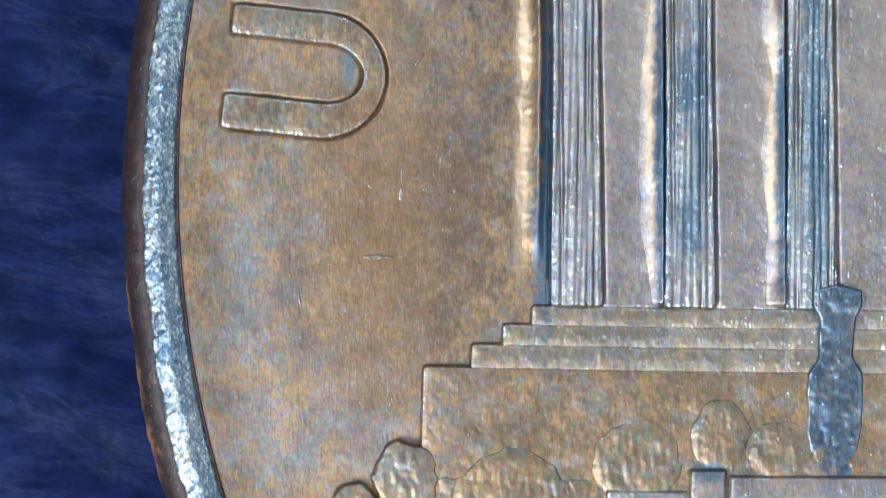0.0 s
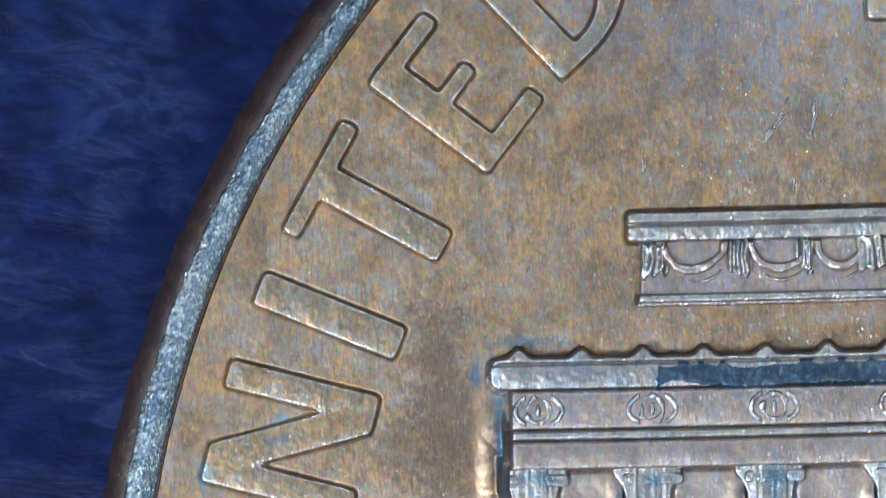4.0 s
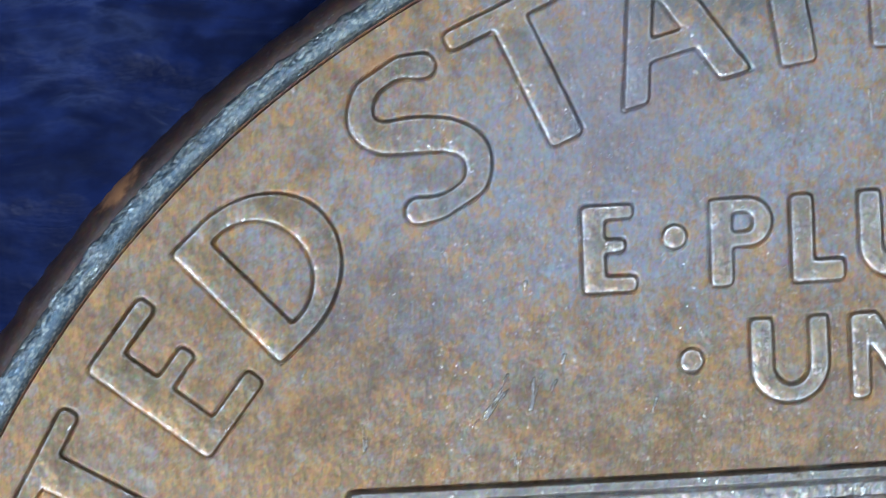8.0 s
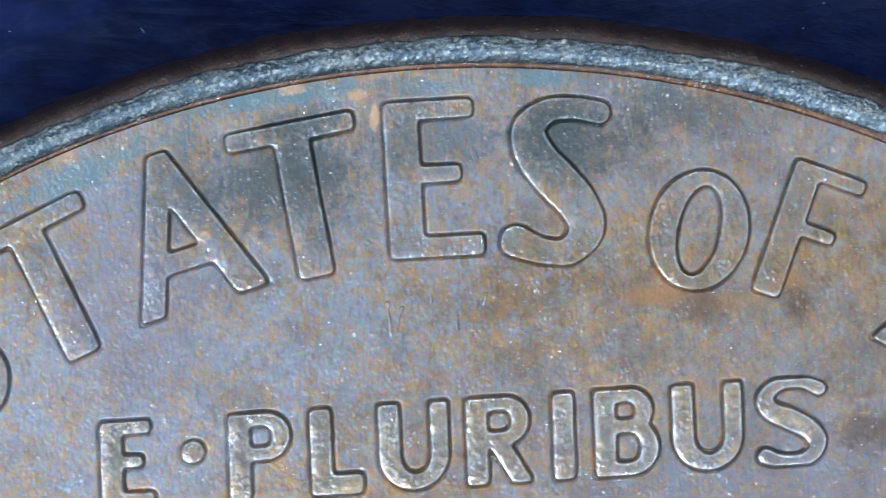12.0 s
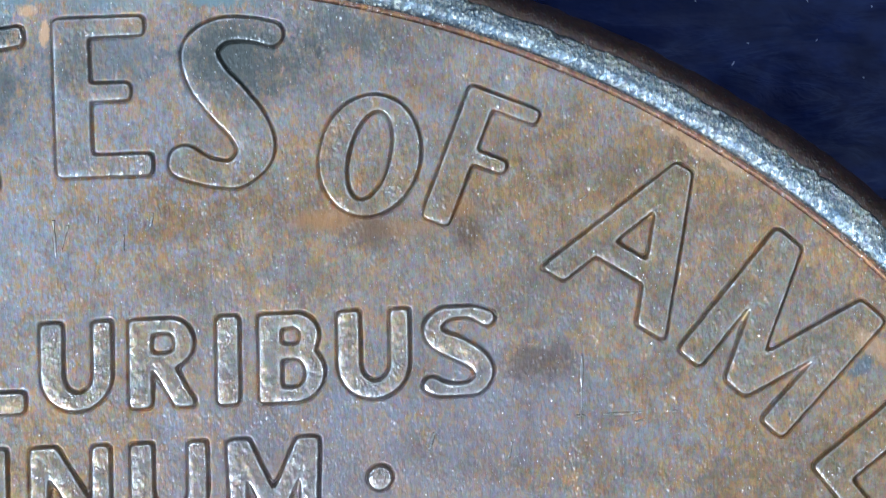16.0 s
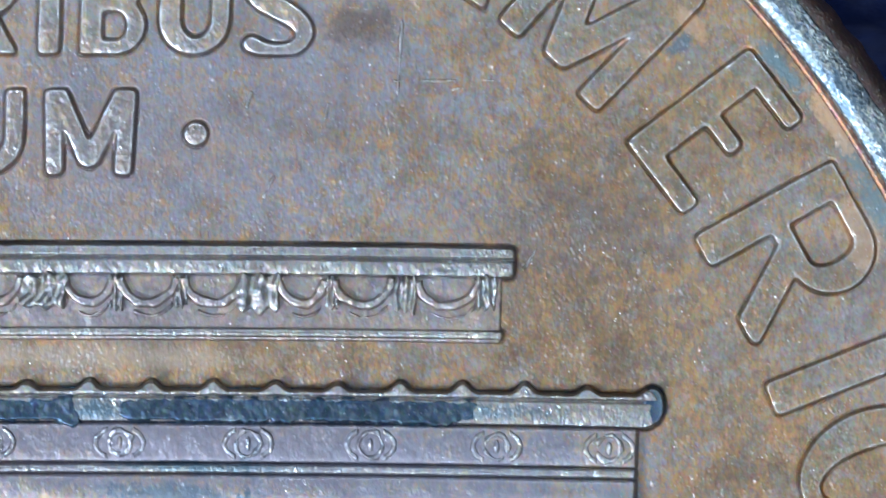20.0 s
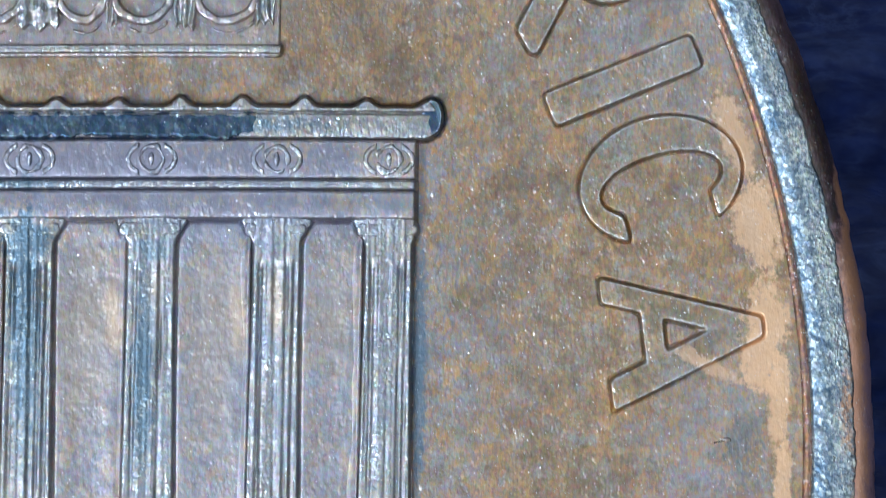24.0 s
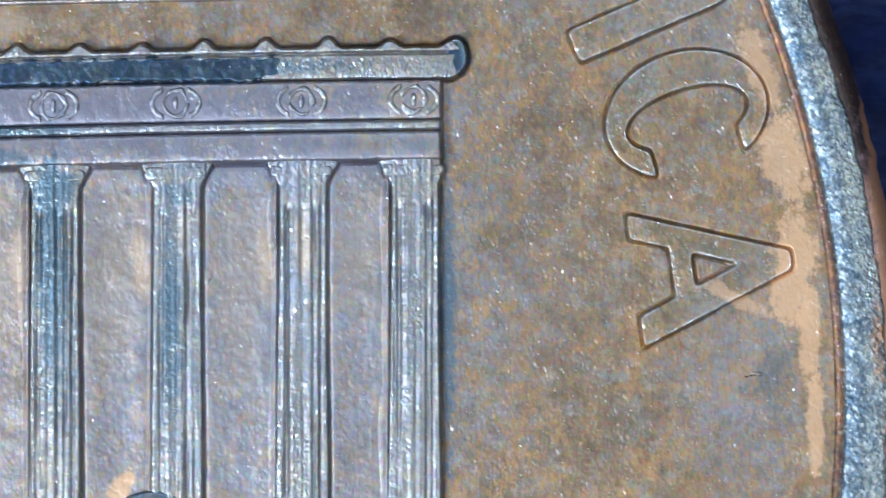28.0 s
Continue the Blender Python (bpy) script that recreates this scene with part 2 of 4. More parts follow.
def bronze(name, tan, orange, grey, cool, rough, stains=True, metal=1.0, grain=1.0, streak=1.0, gloss=0.5, inner=None, flakes=0.0, side_tint=(0.30, 0.18, 0.22), tints=(), haze=1.0):
    """Worn, toned bronze. cool: how much blue-grey toning lies on it; inner: a darker blue that fades out across the
    rim.
    """
    m, tree, shader = material(name)
    n = Nodes(tree)
    p = n.place()
    wide = n.noise(p, 0.55, 3)
    patchy = n.noise(n.stretch(p, (1.25, 0.85, 1.0)), 3.4, 6, 0.68)
    fine = n.noise(n.stretch(p, (1.5, 0.9, 1.0)), 14.0, 4, 0.7)
    strand = n.noise(n.stretch(p, (46.0, 5.0, 5.0), -3.0), 1.0, 3, 0.6)
    grit = n.noise(n.stretch(p, (1.3, 0.9, 1.0)), 29.0, 0.6, 0.5)
    hue = n.make("ShaderNodeTexNoise", Scale=21.0, Detail=4.0, Roughness=0.72)
    n.link(n.stretch(p, (1.35, 0.8, 1.0)), hue.inputs["Vector"])
    rag = n.math("ADD", n.math("MULTIPLY", n.math("SUBTRACT", n.noise(p, 4.0, 6, 0.75), 0.5), 2.2), n.math("MULTIPLY", n.math("SUBTRACT", fine, 0.5), 1.6))
    under = n.mix(n.math("MULTIPLY", n.ramp(wide, 0.42, 0.66), cool), tan, tuple(0.5 * (u + v) for u, v in zip(tan, grey)))
    if stains:
        veil = 0.0
        for x, y, rx, ry, turn, strength in GREY_HAZE:
            veil = n.math("ADD", n.blot(p, x, y, rx, ry, turn, rag, strength * haze), veil, True)
        under = n.mix(veil, under, (0.295, 0.315, 0.385))
    # orange skin of bare metal, grey and brown films over it, in ragged patches
    colour = n.mix(n.math("MULTIPLY", n.ramp(n.math("ADD", n.math("MULTIPLY", patchy, 0.5), n.math("MULTIPLY", fine, 0.5)), 0.44, 0.60), 0.85), under, orange)
    colour = n.mix(n.math("MULTIPLY", n.ramp(n.noise(p, 6.5, 6, 0.75), 0.48, 0.64), 0.5), colour, grey)
    colour = n.mix(n.math("MULTIPLY", n.ramp(n.noise(n.stretch(p, (1.3, 0.8, 1.0)), 8.0, 6, 0.8), 0.49, 0.66), 0.45), colour, tuple(0.42 * v for v in tan))
    colour = n.mix(n.math("MULTIPLY", n.ramp(n.noise(p, 1.9, 4, 0.65), 0.46, 0.66), 0.42), colour, tuple(0.5 * v for v in tan))
    colour = n.mix(n.math("MULTIPLY", n.ramp(strand, 0.5, 0.75), 0.28 * streak), colour, tuple(0.45 * v for v in tan))
    if stains:
        colour = n.mix(n.math("MULTIPLY", veil, 0.22), colour, (0.265, 0.285, 0.325))
    # thin films on the metal tint it in small grains
    film = n.tree.nodes.new("ShaderNodeMix")
    film.data_type, film.blend_type = "RGBA", "SOFT_LIGHT"
    film.inputs["Factor"].default_value = 0.85
    n.link(colour, film.inputs[6])
    n.link(hue.outputs["Color"], film.inputs[7])
    colour = film.outputs[2]
    if stains:
        for spots, tint in ((PALE_PATCHES, (0.46, 0.36, 0.29)), (ORANGE_STAINS, (0.44, 0.22, 0.09)), (FLOW_HIGHLIGHTS, (0.70, 0.47, 0.29)), (VIOLET_STAINS, (0.225, 0.21, 0.27)), (BROWN_STAINS, (0.135, 0.088, 0.066)), (DARK_STAINS, (0.085, 0.10, 0.10)), (BLUE_STAINS, (0.085, 0.145, 0.20)), (TEAL_STAINS, (0.14, 0.24, 0.28)), (BARE_COPPER, (0.70, 0.42, 0.24))):
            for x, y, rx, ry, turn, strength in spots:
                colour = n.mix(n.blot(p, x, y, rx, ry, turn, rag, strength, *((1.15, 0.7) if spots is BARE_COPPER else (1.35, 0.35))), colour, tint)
    if not stains:
        for x, y, rx, ry, turn, strength in tints:
            colour = n.mix(n.blot(p, x, y, rx, ry, turn, rag, strength), colour, side_tint)
        for x, y, rx, ry, turn, strength in EDGE_SPOTS:
            colour = n.mix(n.blot(p, x, y, rx, ry, turn, rag, strength), colour, (0.45, 0.21, 0.10))
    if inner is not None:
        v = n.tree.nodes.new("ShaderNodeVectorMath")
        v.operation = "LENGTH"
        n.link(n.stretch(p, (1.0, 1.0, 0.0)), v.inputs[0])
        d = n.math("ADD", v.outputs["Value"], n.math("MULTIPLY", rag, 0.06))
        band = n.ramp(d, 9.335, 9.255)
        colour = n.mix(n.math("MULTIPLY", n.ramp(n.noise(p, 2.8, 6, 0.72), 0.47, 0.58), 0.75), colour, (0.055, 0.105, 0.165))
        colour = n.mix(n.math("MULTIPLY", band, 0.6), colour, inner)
    n.link(colour, shader.inputs["Base Color"])
    shader.inputs["Metallic"].default_value = metal
    r = n.math("ADD", rough - 0.10, n.math("MULTIPLY", fine, 0.20))
    n.link(r, shader.inputs["Roughness"])
    a = bump(n, n.math("ADD", n.math("MULTIPLY", strand, 0.30 * streak), fine), 0.55e-5 * grain, 0.7)
    n.link(a, shader.inputs["Normal"])
    # worn high grains and pits glint; their colour is lifted towards pale blue
    cells = n.make("ShaderNodeTexVoronoi", Scale=9.0, Randomness=1.0)
    n.link(n.stretch(p, (1.3, 0.8, 1.0), -8.0), cells.inputs["Vector"])
    pick = n.tree.nodes.new("ShaderNodeSeparateColor")
    n.link(cells.outputs["Color"], pick.inputs[0])
    pit = n.math("MULTIPLY", n.ramp(cells.outputs["Distance"], 0.30, 0.03), n.ramp(pick.outputs[0], 0.80, 0.95))
    shine = n.make("ShaderNodeBsdfPrincipled", Metallic=1.0, Roughness=0.33)
    n.link(n.mix(0.5, colour, (0.82, 0.87, 0.94)), shine.inputs["Base Color"])
    specks = n.make("ShaderNodeTexVoronoi", Scale=44.0, Randomness=1.0)
    n.link(n.stretch(p, (1.15, 0.85, 1.0), 4.0), specks.inputs["Vector"])
    chance = n.tree.nodes.new("ShaderNodeSeparateColor")
    n.link(specks.outputs["Color"], chance.inputs[0])
    speck = n.math("MULTIPLY", n.ramp(specks.outputs["Distance"], 0.30, 0.14), n.ramp(chance.outputs[1], 0.82, 0.93))
    rise = n.math("ADD", grit, n.math("MULTIPLY", n.math("ADD", n.math("MULTIPLY", pit, 0.08), n.math("MULTIPLY", speck, 0.03)), -1.0))
    if flakes > 0.5:
        # each battered facet has its own tone
        colour = n.mix(n.math("MULTIPLY", n.ramp(chance.outputs[0], 0.62, 0.80), 0.45), colour, (0.62, 0.63, 0.54))
        colour = n.mix(n.math("MULTIPLY", n.ramp(chance.outputs[2], 0.45, 0.25), 0.60), colour, (0.05, 0.095, 0.15))
        n.link(colour, shader.inputs["Base Color"])
    if flakes:
        rise = n.math("ADD", rise, n.math("MULTIPLY", specks.outputs["Distance"], flakes))
        n.link(n.mix(0.5, colour, n.mix(n.ramp(chance.outputs[0], 0.3, 0.7), (0.80, 0.74, 0.58), (0.62, 0.80, 0.90))), shine.inputs["Base Color"])
    # edge highlight: this mask mixes in the paler, glossier metal
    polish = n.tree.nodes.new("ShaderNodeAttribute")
    polish.attribute_name = "edge_gleam"
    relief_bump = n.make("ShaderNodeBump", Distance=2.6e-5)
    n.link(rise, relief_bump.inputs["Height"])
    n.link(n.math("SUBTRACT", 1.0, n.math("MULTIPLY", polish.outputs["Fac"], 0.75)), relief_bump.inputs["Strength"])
    n.link(relief_bump.outputs["Normal"], shine.inputs["Normal"])
    both = n.make("ShaderNodeMixShader")
    patch = n.ramp(n.noise(p, 5.0, 5, 0.75), 0.47, 0.66)
    gleam = n.math("MULTIPLY", polish.outputs["Fac"], n.ramp(n.noise(p, 7.0, 4, 0.7), 0.36, 0.58))
    flecks = n.math("ADD", n.math("MULTIPLY", patch, 0.32), n.math("MULTIPLY", speck, 3.0))
    flecks = n.math("MULTIPLY", n.math("ADD", flecks, n.math("ADD", n.math("MULTIPLY", pit, 1.3), 0.12)), gloss)
    if inner is None:
        # the glints are set weaker towards the coin's left
        where = n.tree.nodes.new("ShaderNodeSeparateXYZ")
        n.link(p, where.inputs[0])
        flecks = n.math("MULTIPLY", flecks, n.math("ADD", 0.45, n.math("MULTIPLY", n.ramp(where.outputs["X"], -6.5, -2.5), 0.9)))
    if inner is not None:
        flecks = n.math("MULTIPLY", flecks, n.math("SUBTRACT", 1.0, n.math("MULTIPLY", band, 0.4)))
    n.put(both.inputs[0], n.math("ADD", flecks, n.math("MULTIPLY", gleam, 0.6), True))
    n.link(shader.outputs[0], both.inputs[1])
    n.link(shine.outputs[0], both.inputs[2])
    n.link(both.outputs[0], tree.nodes["Material Output"].inputs["Surface"])
    return m


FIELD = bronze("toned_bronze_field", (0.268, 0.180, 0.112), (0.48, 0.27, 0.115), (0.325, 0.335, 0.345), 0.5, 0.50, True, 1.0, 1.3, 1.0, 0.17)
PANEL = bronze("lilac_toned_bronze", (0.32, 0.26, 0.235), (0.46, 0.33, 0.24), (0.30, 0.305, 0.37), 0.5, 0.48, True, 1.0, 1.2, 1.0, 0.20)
# blue-grey toning, with the bluish sheen of the raised parts put into it
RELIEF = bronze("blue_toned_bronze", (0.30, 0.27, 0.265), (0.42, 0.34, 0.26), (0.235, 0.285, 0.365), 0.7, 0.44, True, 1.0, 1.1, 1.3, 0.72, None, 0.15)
BLUE = bronze("blue_patina", (0.042, 0.084, 0.140), (0.11, 0.14, 0.17), (0.068, 0.118, 0.18), 0.6, 0.40, False, 1.0, 1.0, 0.6, 0.10)
URN = bronze("pale_blue_patina", (0.105, 0.16, 0.22), (0.24, 0.22, 0.20), (0.14, 0.205, 0.28), 0.6, 0.38, False, 1.0, 1.3, 0.6, 0.16)
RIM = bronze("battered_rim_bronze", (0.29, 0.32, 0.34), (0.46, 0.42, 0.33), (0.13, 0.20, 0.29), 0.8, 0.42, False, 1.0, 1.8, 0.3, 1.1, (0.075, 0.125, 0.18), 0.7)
WALL = bronze("dark_copper_wall", (0.13, 0.068, 0.045), (0.28, 0.135, 0.065), (0.12, 0.085, 0.095), 0.3, 0.42, False, 1.0, 1.0, 1.0, 0.20, None, 0.0, (0.22, 0.14, 0.19), WALL_TINTS)
EDGE = bronze("dull_copper_edge", (0.042, 0.024, 0.023), (0.075, 0.038, 0.026), (0.036, 0.028, 0.035), 0.4, 0.55, False, 0.5, 1.0, 1.0, 0.2, None, 0.1, tints=EDGE_LIT_TINTS)
LETTER = bronze("toned_bronze_letter", (0.24, 0.178, 0.112), (0.44, 0.255, 0.115), (0.31, 0.325, 0.335), 0.4, 0.50, True, 1.0, 1.2, 1.0, 0.24, haze=0.7)
MOTTO_METAL = bronze("bright_worn_bronze", (0.32, 0.245, 0.175), (0.50, 0.33, 0.18), (0.30, 0.335, 0.37), 0.3, 0.45, True, 1.0, 1.1, 1.0, 0.42, haze=0.35)


def leather():
    m, tree, shader = material("dark_blue_leather")
    n = Nodes(tree)
    p = n.place()
    pore = n.noise(n.stretch(p, (0.9, 1.5, 1.0), 12.0), 3.0, 3, 0.55)
    bent = n.make("ShaderNodeTexNoise", Scale=1.0, Detail=5.0, Roughness=0.6, Distortion=1.1)
    n.link(n.stretch(p, (0.75, 2.3, 1.0), 10.0), bent.inputs["Vector"])
    # fine creases, with a paler blue along them
    crease = n.math("POWER", n.math("SUBTRACT", 1.0, n.math("ABSOLUTE", n.math("MULTIPLY", n.math("SUBTRACT", bent.outputs["Fac"], 0.5), 5.0)), True), 3.0)
    pale_crease = n.math("MULTIPLY", crease, n.ramp(n.noise(p, 0.9, 4, 0.6), 0.42, 0.66))
    colour = n.mix(n.ramp(pore, 0.35, 0.75), (0.0020, 0.0050, 0.026), (0.0062, 0.0142, 0.066))
    colour = n.mix(n.math("MULTIPLY", n.ramp(n.noise(p, 0.35, 3), 0.4, 0.7), 0.5), colour, (0.004, 0.009, 0.048))
    # brightens the mat past the coin's top edge by a paler colour
    worn = n.blot(p, 3.0, 11.5, 8.0, 2.2, -10, n.math("SUBTRACT", n.noise(p, 1.2, 4), 0.5), 0.8)
    colour = n.mix(n.math("MULTIPLY", worn, n.ramp(bent.outputs["Fac"], 0.38, 0.62)), colour, (0.013, 0.022, 0.070))
    colour = n.mix(n.math("MULTIPLY", pale_crease, 0.35), colour, (0.034, 0.052, 0.135))
    n.link(colour, shader.inputs["Base Color"])
    shader.inputs["Roughness"].default_value = 0.42
    shader.inputs["Specular IOR Level"].default_value = 0.07
    n.link(bump(n, n.math("ADD", n.math("MULTIPLY", pore, 0.6), n.math("MULTIPLY", crease, 0.08)), 0.7e-4, 0.7), shader.inputs["Normal"])
    return m


LEATHER = leather()


# ---- mesh helpers ----
FIELD_Z = 1.42          # the coin's field over the mat, mm


def mesh_from(name, verts, quads, edge_gleam=None):
    """A smooth mesh from arrays of places in mm and of quads."""
    me = bpy.data.meshes.new(name)
    used = np.zeros(len(verts), bool)
    used[quads.ravel()] = True
    index = np.cumsum(used) - 1
    verts, quads = verts[used] * MM, index[quads]
    me.vertices.add(len(verts))
    me.vertices.foreach_set("co", verts.astype(np.float32).ravel())
    me.loops.add(quads.size)
    me.loops.foreach_set("vertex_index", quads.astype(np.int32).ravel())
    me.polygons.add(len(quads))
    me.polygons.foreach_set("loop_start", np.arange(0, quads.size, 4, dtype=np.int32))
    me.polygons.foreach_set("use_smooth", np.ones(len(quads), bool))
    me.update(calc_edges=True)
    if edge_gleam is not None:
        me.attributes.new("edge_gleam", "FLOAT", "POINT").data.foreach_set("value", edge_gleam[used].astype(np.float32))
    return me


def grid_quads(rows, cols, wrap=False):
    i, j = np.meshgrid(np.arange(rows - 1), np.arange(cols if wrap else cols - 1), indexing="ij")
    k = (j + 1) % cols
    return np.stack([i * cols + j, i * cols + k, (i + 1) * cols + k, (i + 1) * cols + j], -1).reshape(-1, 4)


def link_part(name, me, mat, parent, label=""):
    me.materials.append(mat)
    ob = new(name, me)
    ob.parent = parent
    return tagged(ob, label=label)


def smooth(t):
    t = np.clip(t, 0, 1)
    return t * t * (3 - 2 * t)


def value_noise(x, y, scale, seed=0):
    """Smooth noise, -1 to 1, from a fixed table."""
    table = np.random.RandomState(seed).rand(256, 256) * 2 - 1
    u, v = x * scale + 100.3, y * scale + 77.7
    i, j = np.floor(u).astype(int), np.floor(v).astype(int)
    f, g = smooth(u - i), smooth(v - j)
    at = lambda a, b: table[a % 256, b % 256]
    return (at(i, j) * (1 - f) + at(i + 1, j) * f) * (1 - g) + (at(i, j + 1) * (1 - f) + at(i + 1, j + 1) * f) * g


def lift(x):
    """The strike sags a little to one side: building and motto follow it."""
    return 0.13 * np.tanh(x / 4.71)


def swell(x, y):
    """The field's slight unevenness; it rises a little towards the rim."""
    return 0.004 * value_noise(x, y, 1.2, 11) + 0.0025 * value_noise(x, y, 5, 12) + 0.03 * smooth((np.hypot(x, y) - 8.7) / 0.5)


# signed distances, mm; negative inside
def box(x, y, x0, y0, x1, y1, r=0.04):
    dx, dy = np.abs(x - (x0 + x1) / 2) - (x1 - x0) / 2 + r, np.abs(y - (y0 + y1) / 2) - (y1 - y0) / 2 + r
    return np.hypot(np.maximum(dx, 0), np.maximum(dy, 0)) + np.minimum(np.maximum(dx, dy), 0) - r


def bar(x, y, x0, y0, x1, y1, w, r=0.04):
    """A straight stroke of width w with square ends."""
    n = math.hypot(x1 - x0, y1 - y0)
    ux, uy = (x1 - x0) / n, (y1 - y0) / n
    a, b = (x - x0) * ux + (y - y0) * uy, -(x - x0) * uy + (y - y0) * ux
    return box(a, b, 0, -w / 2, n, w / 2, r)


def oval(x, y, cx, cy, rx, ry):
    k = np.hypot((x - cx) / rx, (y - cy) / ry)
    g = np.hypot((x - cx) / rx ** 2, (y - cy) / ry ** 2)
    return k * (k - 1) / np.maximum(g, 1e-6)


def blur(d, cells):
    """Running means over a grid: rounds the corners of an outline."""
    for axis in (0, 1):
        total = 0
        for k in range(-cells, cells + 1):
            total = total + np.roll(d, k, axis)
        d = total / (2 * cells + 1)
    return d


MOATS = []               # outlines round which the field is cut


def relief(name, sdf, bounds, mat, parent, label="", height=0.07, wall=0.042, dome=0.022, step=0.012, rough=0.003, place=None, top=None, sag=False, base=0.0, seed=1, soften=0.0, crisp=0.0, worn=1.0, moat=0.0):
    """One raised piece of the strike: its outline is sdf's zero line, its flank is wall wide. place: (angle, radius) sets it on the arc of lettering. moat: depth of the cut that the die left round it."""
    x0, y0, x1, y1 = bounds
    pad = 0.08 if moat else 0.05
    xs, ys = np.arange(x0 - pad, x1 + pad + step, step), np.arange(y0 - pad, y1 + pad + step, step)
    X, Y = np.meshgrid(xs, ys)
    d = -sdf(X, Y)
    if soften:
        d = blur(blur(d, max(1, round(soften / step))), max(1, round(soften / step)))
    q = (d + 0.4 * wall) / wall
    t = (1 - crisp) * smooth(q) + crisp * np.clip(q, 0, 1)
    sunk = max(0.012, moat)
    z = base - sunk + (height + sunk) * t + dome * (1 - np.exp(-np.maximum(d, 0) / 0.045))
    if top is not None:
        z = z + t * top(X, Y)
    PX, PY = X, Y
    if place is not None:
        a, r0 = radians(place[0]), place[1]
        PX = (r0 + Y) * math.cos(a) + X * math.sin(a)
        PY = (r0 + Y) * math.sin(a) - X * math.cos(a)
    if sag:
        PY = PY + lift(PX)
    if moat:
        MOATS.append((place, sag, xs, ys, d, moat))
    z = z + swell(PX, PY) + t * rough * (value_noise(PX, PY, 9, seed) + 0.6 * value_noise(PX, PY, 25, seed + 1))
    verts = np.stack([PX, PY, FIELD_Z + z], -1).reshape(-1, 3)
    quads = grid_quads(len(ys), len(xs))
    inside = (d > -0.45 * wall).ravel()
    quads = quads[inside[quads].any(1)]
    # upper edges are polished by handling, and a pale glint is painted along them
    edge_gleam = worn * np.exp(-((d - 0.6 * wall - 0.008) / 0.010) ** 2).ravel()
    return link_part(name, mesh_from(name, verts, quads, edge_gleam), mat, parent, label)


# ---- the mat ----
def build_mat():
    s = np.linspace(-1, 1, 421)
    lines = 14 * s + 240 * s ** 9
    X, Y = np.meshgrid(lines, lines + 2)
    fold = 0.060 * value_noise(X * 0.8, Y * 1.9 + 0.3 * X, 0.8, 5) + 0.020 * value_noise(X, Y * 2.2, 2.6, 6)
    fold = fold * (1 + 1.6 * smooth((X - 1) / 6))
    near = np.exp(-(X ** 2 + Y ** 2) / 900.0)
    verts = np.stack([X, Y, -0.09 + fold * near], -1).reshape(-1, 3)
    me = mesh_from("leather_mat", verts, grid_quads(421, 421))
    me.materials.append(LEATHER)
    return tagged(new("ground", me), "dark navy blue grained leather surface under the coin", "leather mat", kind="structure")


build_mat()

# ---- the coin ----
coin = tagged(new("coin"), "worn brown bronze coin with building and lettering in relief", "coin")
OFF = (0.04, -0.10)      # the rim's outer circle lies a little off the strike's middle


def ring(name, profile, mat, label, seed, count=2600, dents=0.0, off=OFF):
    """A turned ring. profile: radius, height, share of the outer circle's offset, roughness."""
    a = np.linspace(0, 2 * math.pi, count, endpoint=False)
    pr = np.array(profile)
    A, R = np.meshgrid(a, pr[:, 0])
    Z, S, K = (np.repeat(pr[:, i:i + 1], count, 1) for i in (1, 2, 3))
    X, Y = R * np.cos(A) + off[0] * S, R * np.sin(A) + off[1] * S
    Z = Z + K * (0.4 * value_noise(X, Y, 11, seed) + 0.35 * value_noise(X, Y, 33, seed + 1) + 0.30 * value_noise(X, Y, 61, seed + 2))
    push = S * dents * (value_noise(A * 9.3, A * 0, 6, seed + 3) + 0.7 * value_noise(A * 9.3, A * 0, 17, seed + 4) + value_noise(A * 9.3, A * 0, 1.3, seed + 5))
    X, Y = X + push * np.cos(A), Y + push * np.sin(A)
    verts = np.stack([X, Y, Z], -1).reshape(-1, 3)
    q = grid_quads(len(profile), count, wrap=True)
    return link_part(name, mesh_from(name, verts, q[:, ::-1]), mat, coin, label)


def build_blank():
    ring("inner_wall", [(9.085, FIELD_Z + 0.0, 1, 0), (9.091, FIELD_Z + 0.036, 1, 0.001), (9.118, FIELD_Z + 0.046, 0.3, 0.003), (9.150, FIELD_Z + 0.054, 0, 0.002)], WALL, "thin dark copper line inside the rim", 21, 1800, off=(-0.026, 0.0))
    top = FIELD_Z + 0.12
    rows = [(9.126, top - 0.085, 0.0, 0.002), (9.136, top - 0.058, 0.0, 0.004)]
    rows += [(9.15 + 0.28 * i / 23, top + 0.004 - 0.045 * max(0.0, 1 - i / 11) ** 1.6 - 0.09 * max(0.0, i / 23 - 0.5) ** 1.3, i / 23, 0.007 + 0.006 * i / 23) for i in range(24)]
    rows += [(9.445, top - 0.04, 1, 0.012), (9.455, top - 0.07, 1, 0.010)]
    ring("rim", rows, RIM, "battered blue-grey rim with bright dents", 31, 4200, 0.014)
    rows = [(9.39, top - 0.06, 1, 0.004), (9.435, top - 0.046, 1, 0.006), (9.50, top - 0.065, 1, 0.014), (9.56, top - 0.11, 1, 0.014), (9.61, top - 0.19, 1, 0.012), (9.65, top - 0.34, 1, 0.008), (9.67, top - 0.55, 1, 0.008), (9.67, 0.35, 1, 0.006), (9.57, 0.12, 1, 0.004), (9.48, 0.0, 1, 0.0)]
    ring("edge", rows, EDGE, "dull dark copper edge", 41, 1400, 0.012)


build_blank()


